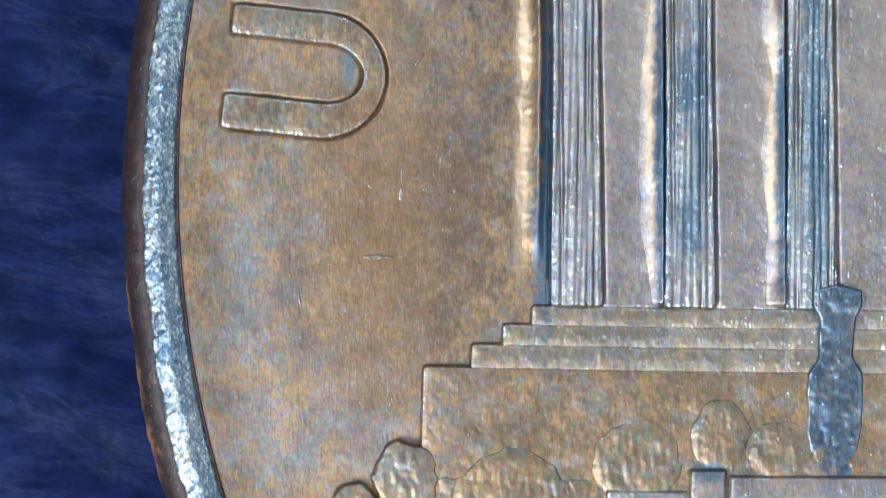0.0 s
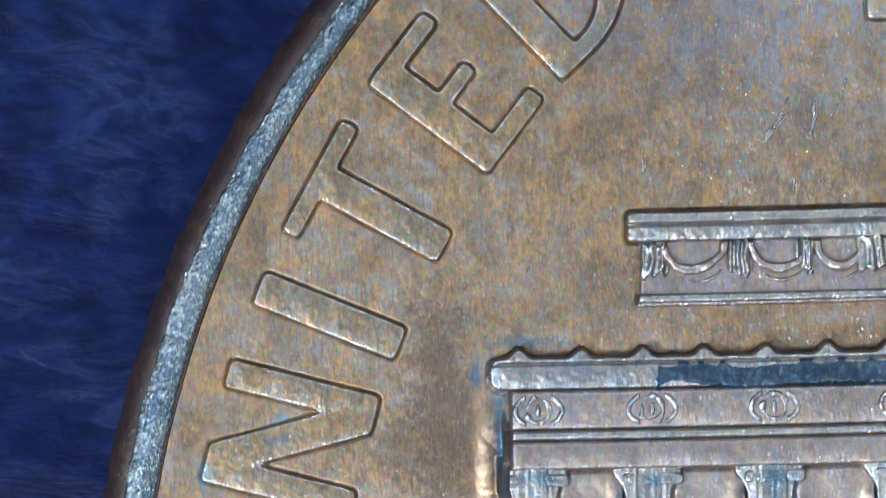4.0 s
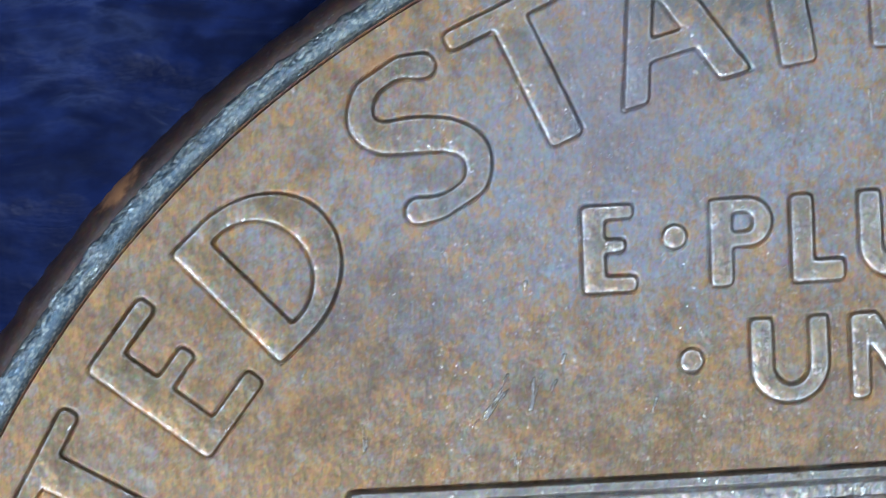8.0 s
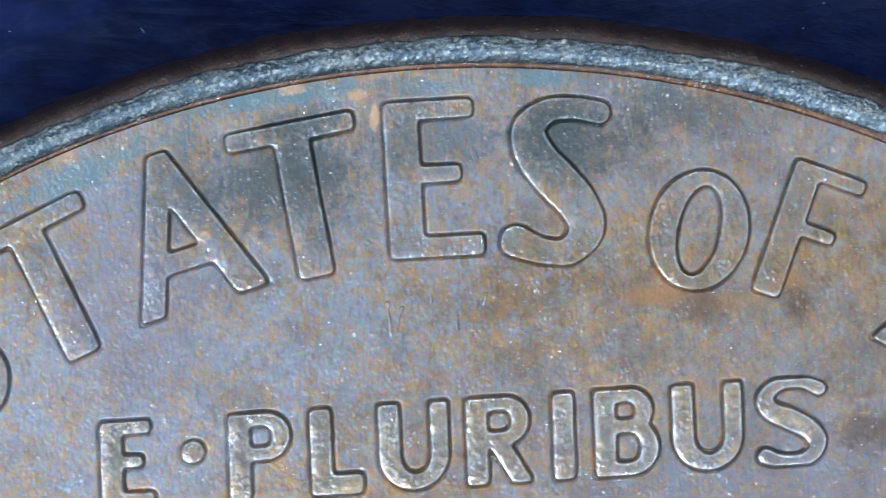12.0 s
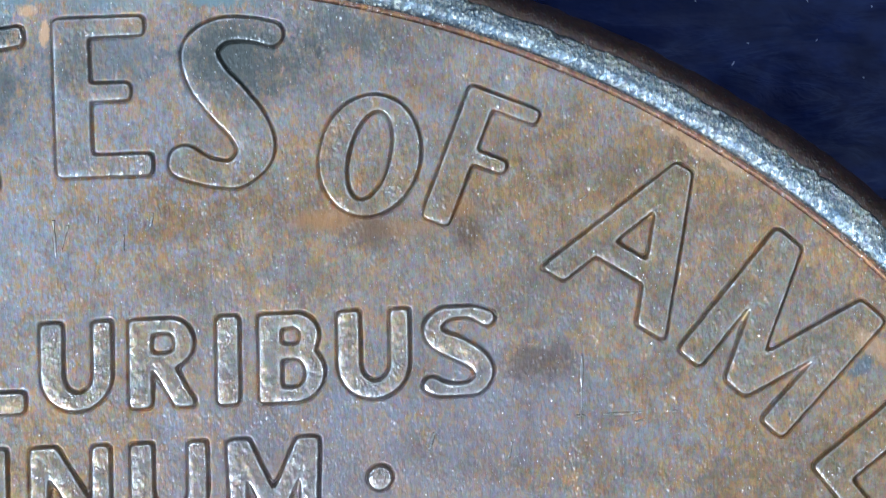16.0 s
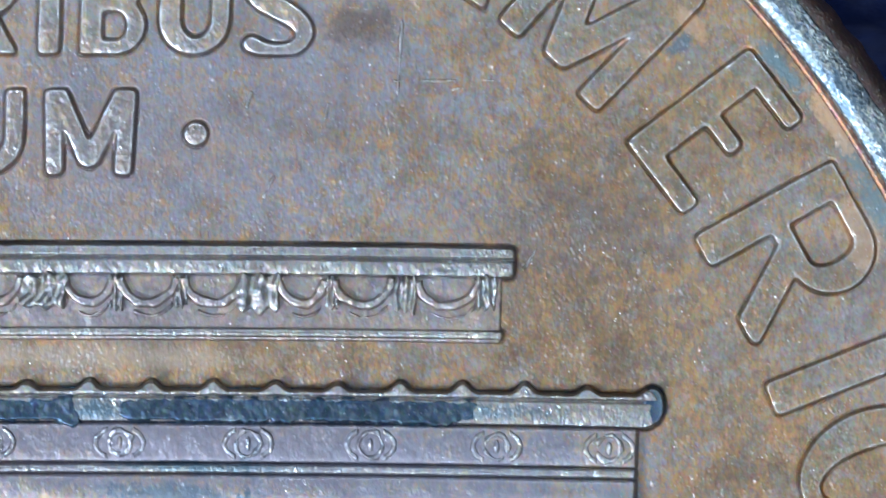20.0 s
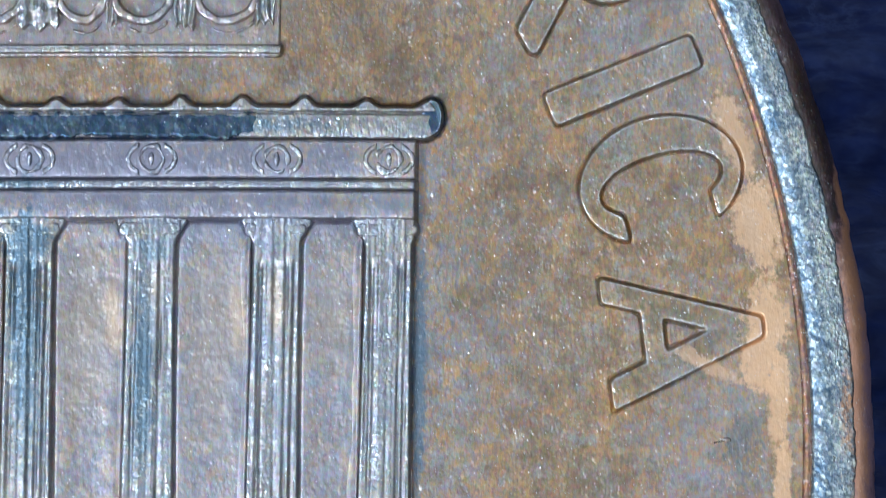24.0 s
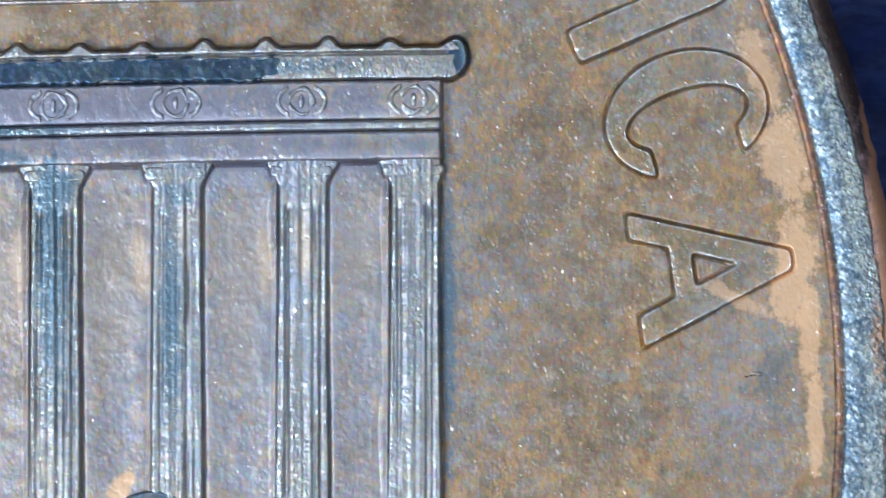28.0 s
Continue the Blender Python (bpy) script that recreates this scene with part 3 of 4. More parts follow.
# ---- lettering ----
def glyph(ch, w, h, s, arm):
    """The outline of a capital, w by h, stems s and arms arm wide; x from its middle, y from its foot."""
    l, r = -w / 2, w / 2

    def f(x, y):
        if ch == "I":
            return box(x, y, -s / 2, 0, s / 2, h)
        if ch == "T":
            d = np.minimum(box(x, y, -s / 2, 0, s / 2, h), box(x, y, l, h - arm, r, h))
            return d
        if ch in "EF":
            d = np.minimum(box(x, y, l, 0, l + s, h), box(x, y, l, h - arm, r - 0.04 * w, h))
            d = np.minimum(d, box(x, y, l, h * 0.53 - arm * 0.45, l + 0.80 * w, h * 0.53 + arm * 0.45))
            if ch == "E":
                d = np.minimum(d, box(x, y, l, 0, r, arm * 1.1))
            return d
        if ch == "L":
            return np.minimum(box(x, y, l, 0, l + s, h), box(x, y, l, 0, r, arm * 1.45))
        if ch == "U":
            t = s * 0.86
            outer = np.where(y > w / 2, np.abs(x) - w / 2, np.hypot(x, y - w / 2) - w / 2)
            ri = (w - s - t) / 2
            cx = (s - t) / 2
            inner = np.where(y > w / 2, np.abs(x - cx) - ri, np.hypot(x - cx, (y - w / 2) * ri / (w / 2 - arm * 1.2)) - ri)
            return np.maximum(np.maximum(outer, -inner), y - h)
        if ch == "N":
            t = s * 0.82
            d = np.minimum(box(x, y, l, 0, l + t, h), box(x, y, r - t, 0, r, h))
            return np.minimum(d, np.maximum(bar(x, y, l + t * 0.55, h + 0.05, r - t * 0.55, -0.05, s * 0.95), np.abs(y - h / 2) - h / 2))
        if ch == "M":
            t = s * 0.80
            d = np.minimum(bar(x, y, l + t / 2 + 0.03, 0, l + t / 2, h, t), bar(x, y, r - t / 2 - 0.03, 0, r - t / 2, h, t))
            v = np.minimum(bar(x, y, l + t * 0.55, h + 0.05, 0, 0.10, t), bar(x, y, r - t * 0.55, h + 0.05, 0, 0.10, t))
            v = np.minimum(v, np.hypot(x, y - 0.13) - t * 0.46)
            return np.minimum(d, np.maximum(v, np.abs(y - h / 2 - 0.03) - h / 2 + 0.03))
        if ch == "A":
            slope = (w / 2 - 0.085) / h
            k = 1 / math.hypot(1, slope)
            dl, dr = (l + slope * y - x) * k, (x - r + slope * y) * k
            outer = np.maximum(np.maximum(dl, dr), np.abs(y - h / 2) - h / 2)
            d = np.minimum(np.maximum(outer, -dl - s * 0.70), np.maximum(outer, -dr - s * 0.86))
            return np.minimum(d, np.maximum(outer, np.abs(y - 0.31 * h) - arm * 0.55))
        if ch == "O":
            return np.maximum(oval(x, y, 0, h / 2, w / 2, h / 2), -oval(x, y, 0, h / 2, w / 2 - s, h / 2 - arm))
        if ch == "D":
            c = l + 0.30 * w
            full = np.where(x < c, np.maximum(np.abs(y - h / 2) - h / 2, l - x), oval(x, y, c, h / 2, r - c, h / 2))
            hole = np.where(x < c + 0.02, np.maximum(np.abs(y - h / 2) - h / 2 + arm, l + s - x), oval(x, y, c + 0.02, h / 2, r - s - c - 0.02, h / 2 - arm))
            return np.maximum(full, -hole)
        if ch in "PRB":
            k = {"P": 0.44, "R": 0.44, "B": 0.48}[ch]
            rr = (1 - k) * h / 2
            wide = r if ch == "P" else (r - 0.06 * w if ch == "R" else r - 0.08 * w)
            rx = min(rr, wide - l - s * 0.6)
            c = wide - rx
            full = np.where(x < c, np.maximum(np.abs(y - h + rr) - rr, l - x), oval(x, y, c, h - rr, rx, rr))
            hole = np.where(x < c, np.maximum(np.abs(y - h + rr) - rr + arm, l + s - x), oval(x, y, c, h - rr, max(rx - s * 0.85, 0.03), rr - arm))
            d = np.minimum(np.maximum(full, -hole), box(x, y, l, 0, l + s, h))
            if ch == "R":
                d = np.minimum(d, np.maximum(bar(x, y, l + 0.45 * w, k * h + 0.08 * h, r - s * 0.42, -0.03, s * 0.86), -y))
            if ch == "B":
                r2 = (k * h + arm) / 2
                x2 = min(r2, r - l - s * 0.6)
                full = np.where(x < r - x2, np.maximum(np.abs(y - r2) - r2, l - x), oval(x, y, r - x2, r2, x2, r2))
                hole = np.where(x < r - x2, np.maximum(np.abs(y - r2) - r2 + arm, l + s - x), oval(x, y, r - x2, r2, max(x2 - s * 0.85, 0.03), r2 - arm))
                d = np.minimum(d, np.maximum(full, -hole))
            return d
        if ch == "C":
            d = np.maximum(oval(x, y, 0.02, h / 2, w / 2 + 0.02, h / 2), -oval(x, y, 0.05, h / 2, w / 2 - s + 0.03, h / 2 - arm))
            return np.maximum(d, np.minimum(x - 0.12 * w, h * 0.27 - np.abs(y - h / 2)))
        if ch == "S":
            # a curved centre line with its half widths: shares of the letter's width, height and stem; the ends are cut upright
            line = S_HEAVY if w / h < 0.68 else S_LINE
            best = np.full(x.shape, 9.0)
            for (u0, v0, k0), (u1, v1, k1), (u2, v2, k2), (u3, v3, k3) in zip(line, line[1:], line[2:], line[3:]):
                for q in range(7):
                    f = q / 6
                    c = (0.5 * (-f + 2 * f * f - f ** 3), 0.5 * (2 - 5 * f * f + 3 * f ** 3), 0.5 * (f + 4 * f * f - 3 * f ** 3), 0.5 * (f ** 3 - f * f))
                    u, v, k = (sum(m * n for m, n in zip(c, part)) for part in ((u0, u1, u2, u3), (v0, v1, v2, v3), (k0, k1, k2, k3)))
                    best = np.minimum(best, np.hypot(x - u * w, y - v * h) - k * s)
            return np.maximum(np.maximum(best, np.abs(x) - w / 2 - 0.01), np.abs(y - h / 2) - h / 2)
        return box(x, y, l, 0, r, h)

    return f


S_LINE = [(0.60, 0.80, 0.36), (0.40, 0.86, 0.36), (0.17, 0.94, 0.30), (-0.14, 0.93, 0.32), (-0.34, 0.79, 0.38), (-0.27, 0.64, 0.44), (0.0, 0.53, 0.50), (0.26, 0.40, 0.46), (0.36, 0.24, 0.40), (0.20, 0.08, 0.34), (-0.12, 0.065, 0.32), (-0.36, 0.13, 0.38), (-0.55, 0.20, 0.40)]
S_HEAVY = [(0.54, 0.89, 0.34), (0.34, 0.915, 0.34), (0.10, 0.93, 0.32), (-0.16, 0.90, 0.36), (-0.32, 0.78, 0.48), (-0.22, 0.63, 0.56), (-0.01, 0.50, 0.60), (0.22, 0.36, 0.56), (0.30, 0.22, 0.50), (0.14, 0.09, 0.40), (-0.12, 0.085, 0.38), (-0.36, 0.13, 0.46), (-0.55, 0.16, 0.48)]
LEGEND = [  # letter, angle of its middle on the coin, width, radius of its foot, height
    ("U", 175.05, 1.06, 7.42, 1.35), ("N", 165.25, 1.06, 7.48, 1.30), ("I", 157.65, 0.31, 7.49, 1.29), ("T", 150.85, 1.06, 7.50, 1.28), ("E", 142.45, 0.80, 7.50, 1.27), ("D", 133.50, 1.14, 7.48, 1.30),
    ("S", 122.35, 0.94, 7.46, 1.35), ("T", 114.45, 1.12, 7.49, 1.27), ("A", 106.15, 1.14, 7.50, 1.33), ("T", 98.80, 1.10, 7.48, 1.32), ("E", 91.05, 0.80, 7.52, 1.32), ("S", 83.75, 0.88, 7.46, 1.42),
    ("O", 75.05, 0.84, 7.42, 1.02), ("F", 68.55, 0.66, 7.55, 1.17),
    ("A", 58.35, 1.20, 7.52, 1.32), ("M", 48.60, 1.20, 7.53, 1.30), ("E", 38.85, 0.78, 7.56, 1.29), ("R", 30.40, 1.08, 7.53, 1.32), ("I", 23.05, 0.30, 7.50, 1.33), ("C", 17.00, 1.02, 7.50, 1.38), ("A", 7.65, 1.14, 7.47, 1.32),
]
for i, (ch, angle, w, r0, h) in enumerate(LEGEND):
    small = ch in "OF"
    relief("letter", glyph(ch, w, h, 0.25 if small else 0.305, 0.135 if small else 0.17), (-w / 2 - 0.02, -0.02, w / 2 + 0.02, h + 0.02), LETTER, coin, "raised bronze capital letter " + ch, height=0.034, wall=0.020, dome=0.012, step=0.007, rough=0.003, place=(angle, r0), seed=50 + i, soften=0.024, crisp=0.9, moat=0.016)

MOTTO = [  # letter, left, right; foot and height in the loop
    ("E", -3.02, -2.56), ("P", -1.95, -1.42), ("L", -1.27, -0.82), ("U", -0.70, -0.10), ("R", 0.03, 0.61), ("I", 0.74, 0.96), ("B", 1.10, 1.65), ("U", 1.75, 2.35), ("S", 2.44, 3.05),
]
MOTTO_TWO = [("U", -1.64, -0.98), ("N", -0.80, -0.13), ("U", 0.03, 0.67), ("M", 0.82, 1.60)]


def shifted(f, dx, dy):
    return lambda x, y: f(x - dx, y - dy)


for line, foot, cap in ((MOTTO, 5.60, 0.74), (MOTTO_TWO, 4.60, 0.72)):
    for i, (ch, x0, x1) in enumerate(line):
        f = shifted(glyph(ch, x1 - x0, cap, 0.195, 0.128), (x0 + x1) / 2, foot)
        relief("letter", f, (x0 - 0.02, foot - 0.02, x1 + 0.02, foot + cap + 0.02), MOTTO_METAL, coin, "small raised capital letter " + ch, height=0.036, wall=0.020, step=0.007, dome=0.018, rough=0.005, sag=True, seed=80 + i, soften=0.020, crisp=0.9, worn=1.6, moat=0.018)
for x, y in ((-2.24, 6.04), (-2.13, 5.00), (2.09, 4.95)):
    relief("dot", lambda X, Y, x=x, y=y: np.hypot(X - x, Y - y) - 0.105, (x - 0.11, y - 0.11, x + 0.11, y + 0.11), MOTTO_METAL, coin, "small round raised dot", height=0.030, wall=0.020, dome=0.02, step=0.008, sag=True, worn=1.6, crisp=0.8, moat=0.016)

# scratches in the field: both ends of each, mm
SCRATCHES = [(-3.87, 4.51, -3.67, 4.76), (-3.86, 4.57, -3.77, 4.69), (-4.87, 4.30, -4.87, 4.53), (-3.64, 4.09, -3.62, 4.23), (-4.01, 4.42, -3.92, 4.52), (-3.89, 4.45, -3.80, 4.63), (-3.79, 4.63, -3.67, 4.89), (-3.49, 4.58, -3.39, 4.88), (-3.32, 4.72, -3.26, 4.83), (-3.22, 4.95, -3.19, 5.04), (-3.60, 4.09, -3.58, 4.18), (-3.50, 5.57, -3.50, 5.66), (-2.48, 4.51, -2.43, 4.65), (-5.89, 3.42, -5.85, 3.49), (-7.25, -0.34, -7.24, -0.06), (-7.56, -0.83, -7.12, -0.81), (-8.06, -1.27, -8.09, -1.12), (-7.29, -2.08, -7.27, -1.98), (-7.15, 0.80, -7.08, 0.90), (4.83, 3.95, 4.94, 4.14), (4.20, 5.43, 4.52, 5.53), (2.66, 4.49, 2.75, 4.68), (8.34, 0.23, 8.46, 0.22), (-0.51, 6.90, -0.45, 7.13), (0.00, 6.91, 0.01, 7.05), (0.23, 7.10, 0.25, 7.22), (-0.21, 7.14, -0.20, 7.28), (-0.16, 6.63, -0.15, 6.86), (2.50, 5.23, 2.54, 5.37), (3.77, 7.26, 3.84, 7.31), (3.16, 5.15, 3.18, 5.29), (-4.89, 4.27, -4.90, 4.51), (-4.02, 4.39, -3.99, 4.53), (-3.90, 4.50, -3.71, 4.74), (-3.62, 3.98, -3.61, 4.17), (-3.47, 4.62, -3.45, 4.86), (-3.52, 7.17, -3.49, 7.35), (-3.34, 6.97, -3.32, 7.11), (3.75, 5.34, 3.77, 5.99), (-0.55, 6.85, -0.57, 7.17), (3.71, 5.49, 4.55, 5.52)]
for i, (x0, y0, x1, y1) in enumerate(SCRATCHES):
    thick = 0.022 + 0.012 * random.Random(400 + i).random()

    def line(x, y, x0=x0, y0=y0, x1=x1, y1=y1, thick=thick):
        return bar(x, y, x0, y0, x1, y1, thick, 0.004) + 0.003 + 0.012 * value_noise(x, y, 13, 410)
    relief("scratch", line, (min(x0, x1) - 0.02, min(y0, y1) - 0.02, max(x0, x1) + 0.02, max(y0, y1) + 0.02), MOTTO_METAL, coin, "thin bright scratch", height=0.008, wall=0.012, worn=2.5, dome=0.006, step=0.006, rough=0.004)

relief("scratch", lambda x, y: bar(x, y, 8.32, 0.19, 8.46, 0.23, 0.022, 0.004) + 0.006 * value_noise(x, y, 25, 411), (8.30, 0.17, 8.48, 0.25), EDGE, coin, "short dark nick", height=0.012, wall=0.02, dome=0.0, step=0.005, worn=0.0)


def lint():
    """Pale specks and fibres of dust on the mat."""
    pick = random.Random(77)
    bm = bmesh.new()
    for i in range(170):
        a, r = radians(pick.uniform(30, 125)), pick.uniform(9.9, 12.5)
        x, y = r * math.cos(a), r * math.sin(a)
        turn, long = pick.uniform(0, math.pi), pick.choice((0.008, 0.010, 0.014, 0.03))
        bmesh.ops.create_icosphere(bm, subdivisions=1, radius=1.0, matrix=Matrix.Translation((x * MM, y * MM, 0.06 * MM)) @ Matrix.Rotation(turn, 4, "Z") @ Matrix.Diagonal((long * MM, 0.007 * MM, 0.007 * MM, 1)))
    me = bpy.data.meshes.new("lint")
    bm.to_mesh(me)
    bm.free()
    m, tree, shader = material("pale_dust")
    shader.inputs["Base Color"].default_value = (0.13, 0.17, 0.27, 1)
    shader.inputs["Roughness"].default_value = 0.8
    me.materials.append(m)
    tagged(new("lint", me), "tiny pale specks of dust lying on the leather", "dust", kind="stuff")


lint()

# ---- the columned building ----
CX = -0.11
X0, X1 = -6.00, 5.79


def slab(name, x0, y0, x1, y1, height, mat, parent, label="", **more):
    return relief(name, lambda x, y: box(x, y, x0, y0, x1, y1, 0.03), (x0, y0, x1, y1), mat, parent, label, height=height, sag=True, worn=0.4, **more)


COLUMNS = [-5.79, -4.84, -3.82, -2.74, -1.67, -0.60, 0.47, 1.54, 2.60, 3.61, 4.65, 5.58]


def shaft(x, y, cx, lean):
    """A column's outline: a shaft that flares under the beam."""
    c = cx + lean * (0.4 - y)
    flare = 0.100 * np.clip((y - 1.70) / 0.17, 0, 1) ** 1.2
    d = np.maximum(np.abs(x - c) - 0.205 - 0.012 * np.maximum(1 - y, 0) - flare, np.abs(y - 0.42) - 1.51)
    return np.maximum(d, np.maximum(x - X1 - 0.02, X0 - 0.05 - x))


def gutter(x, y):
    """A sharp line round each recess between the columns, and a slight hollow in its middle."""
    d = np.maximum(1.885 - y, 0)
    for cx in COLUMNS:
        d = np.minimum(d, np.maximum(shaft(x, y, cx, 0.03 if cx < 0 else -0.005), 0))
    return -0.024 * np.exp(-(d / 0.018) ** 2) - 0.010 * smooth((d - 0.05) / 0.2)


def silhouette(x, y):
    """The building's outer outline."""
    d = np.minimum(box(x, y, -6.16, 2.60, 5.94, 2.79, 0.09), box(x, y, X0, 1.9, X1, 2.7, 0.04))
    return np.minimum(d, np.minimum(shaft(x, y, COLUMNS[0], 0.03), shaft(x, y, COLUMNS[-1], -0.005))) + 0.006 * value_noise(x, y, 4, 240)


building = relief("columned_building", lambda x, y: np.minimum(box(x, y, X0 + 0.1, -1.1, X1 - 0.1, 2.4, 0.03), silhouette(x, y)), (-6.25, -1.1, 6.03, 2.95), PANEL, coin, "raised classical building with twelve columns", height=0.032, wall=0.028, dome=0.0, step=0.0125, sag=True, crisp=0.8, top=gutter, worn=0.5, moat=0.030)


def metal_flow(cx, wide, mat, top_y, label):
    """A bright concave ramp of displaced metal along the flank of a column."""
    lean = 0.03 if cx < 0 else -0.005

    def ramp(x, y):
        u = -(x - cx - lean * (0.4 - y)) - 0.225
        rag = 0.85 + 0.35 * value_noise(x, y, 1.6, 205) + 0.06 * value_noise(x, y, 6, 208)
        w = wide * np.maximum(rag, 0.05) * 1.3
        return 0.42 * np.maximum(w - np.maximum(u, 0), 0) ** 2 / w * smooth(1 + u / 0.025) * smooth((1.82 - y) / 0.2)
    relief("metal_flow", lambda x, y: box(x - lean * (0.4 - y), y, cx - 0.19 - 1.7 * wide, -1.08, cx - 0.12, top_y, 0.02), (cx - 0.35 - 1.7 * wide, -1.08, cx - 0.02, top_y), mat, building, label, height=0.019, wall=0.09, dome=0.0, step=0.011, rough=0.002, sag=True, top=ramp, worn=0.0)


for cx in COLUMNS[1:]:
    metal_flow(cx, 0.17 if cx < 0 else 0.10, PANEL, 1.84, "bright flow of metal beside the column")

# attic block
slab("attic", -4.93, 3.24, 4.66, 3.80, 0.020, PANEL, building, "plain attic wall with garlands", step=0.012, wall=0.024, crisp=0.8, dome=0.008)
slab("attic_cornice", -5.04, 3.78, 4.76, 4.04, 0.060, RELIEF, building, "moulded top of the attic", wall=0.024, step=0.009, soften=0.016, crisp=0.8, moat=0.030, top=lambda x, y: -0.045 * np.exp(-((y - 3.930) / 0.014) ** 2) + 0.006 * value_noise(x, y, 20, 251) * smooth((3.92 - y) / 0.02))
slab("attic_moulding", -4.95, 3.265, 4.68, 3.355, 0.050, RELIEF, building, "", wall=0.026, step=0.009, crisp=0.8, moat=0.022)


SWAGS = [(0.59 * k, 0.17) for k in (-1, 0, 1)] + [(side * x, half) for side in (-1, 1) for x, half in ((1.37, 0.15), (1.86, 0.19), (2.40, 0.20), (3.13, 0.15), (3.64, 0.19), (4.34, 0.21))]


def garland(x0, half, i):
    """A swag of leaves: a thick hanging bow with a hollow over it, and the fold of the ribbon below."""
    tilt = 0.10 * random.Random(600 + i).uniform(-1, 1)

    def f(x, y):
        yy = y + tilt * (x - x0)
        bow = np.maximum(np.abs(oval(x, yy, x0, 3.775, half + 0.045, 0.225) + 0.012 * value_noise(x, y, 12, 252 + i)) - 0.042, yy - 3.77)
        return bow
    relief("garland", f, (x0 - half - 0.10, 3.48, x0 + half + 0.10, 3.80), PANEL, building, "hanging garland", height=0.070, wall=0.030, dome=0.014, step=0.009, rough=0.012, sag=True, worn=0.6, seed=640 + i)

    def fold(x, y):
        d = np.maximum(np.abs(oval(x, y, x0 + 0.02, 3.72, half + 0.06, 0.275)) - 0.016, np.abs(x - x0 - 0.05) - half * 0.85)
        return np.maximum(d, y - 3.62) + 0.008 * value_noise(x, y, 15, 270 + i)
    relief("ribbon_fold", fold, (x0 - half - 0.1, 3.42, x0 + half + 0.12, 3.64), PANEL, building, "", height=0.050, wall=0.030, dome=0.010, step=0.009, rough=0.008, sag=True, seed=670 + i)


def drapery(x0, half, i):
    """A bunch of hanging folds between two swags."""
    def f(x, y):
        u = (x - x0) / half
        d = box(x, y, x0 - half, 3.495, x0 + half, 3.79, 0.05) + 0.035 * value_noise(x, y, 7, 700 + i)
        return d + 0.02 * np.sin(9 * u + i)

    def folds(x, y):
        u = (x - x0) / half
        lean = 0.5 * np.sin(1.7 * i) * (y - 3.6)
        return 0.016 * np.sin(8.5 * u + 14 * lean + 3 * value_noise(x, y, 5, 710 + i)) + 0.010 * value_noise(x, y, 16, 720 + i)
    relief("drapery", f, (x0 - half - 0.05, 3.42, x0 + half + 0.05, 3.80), RELIEF, building, "bunched folds between the garlands", height=0.062, wall=0.035, dome=0.010, step=0.009, rough=0.010, sag=True, top=folds, seed=730 + i)


for i, (x, half) in enumerate(SWAGS):
    garland(x - 0.13, half, i)
for i, (x, half) in enumerate(((-4.66, 0.13), (-2.77, 0.20), (-0.98, 0.22), (0.98, 0.22), (2.77, 0.20), (4.66, 0.10), (-1.62, 0.07), (1.62, 0.07), (-2.13, 0.06), (2.13, 0.06), (3.98, 0.10), (-3.98, 0.10), (3.39, 0.06), (-3.39, 0.06))):
    drapery(x - 0.13, half, i)

# entablature
def cornice(x, y):
    off = (x - 2.81 + 0.2575) % 0.515 - 0.2575
    wave = (0.078 + 0.02 * value_noise(x, x * 0, 2.0, 77)) * np.exp(-(np.abs(off) / 0.075) ** 2.2) + 0.012 * np.abs(off) / 0.26
    d = box(x, y, -6.20, 2.56, 5.98, 2.83, 0.11)
    return np.maximum(np.where(y > 2.7, d - wave * smooth((y - 2.72) / 0.08), d), -9)


relief("cornice", cornice, (-6.22, 2.52, 6.00, 2.93), RELIEF, building, "scalloped cornice", height=0.080, wall=0.028, crisp=0.8, moat=0.038, rough=0.005, worn=0.4, sag=True, step=0.009, top=lambda x, y: 0.012 * smooth((y - 2.785) / 0.04) - 0.035 * np.exp(-((y - 2.782) / 0.010) ** 2))
for x0, x1 in ((-4.70, -4.02), (-3.94, 1.02), (1.60, 4.38)):
    relief("cornice_band", lambda x, y: box(x, y, x0 - 0.15, 2.545, x1 + 0.15, 2.800, 0.05) + 0.07 * value_noise(x, y, 4, 249) * smooth(np.maximum(x0 + 0.45 - x, x - x1 + 0.45) / 0.6) + 0.014 * value_noise(x, y, 9, 250) + 0.012 * value_noise(x, y, 24, 253), (x0 - 0.2, 2.56, x1 + 0.2, 2.80), BLUE, building, "blue-toned band along the cornice", height=0.100, wall=0.09, step=0.010, dome=0.006, rough=0.006, sag=True, worn=0.0)
for x, y in ((5.93, 2.75),):
    relief("cornice_end", lambda X, Y, x=x, y=y: oval(X, Y, x, y, 0.10, 0.16), (x - 0.1, y - 0.16, x + 0.1, y + 0.16), BLUE, building, "rounded scroll at the end of the cornice", height=0.080, wall=0.028, dome=0.02, step=0.009, sag=True, moat=0.03)


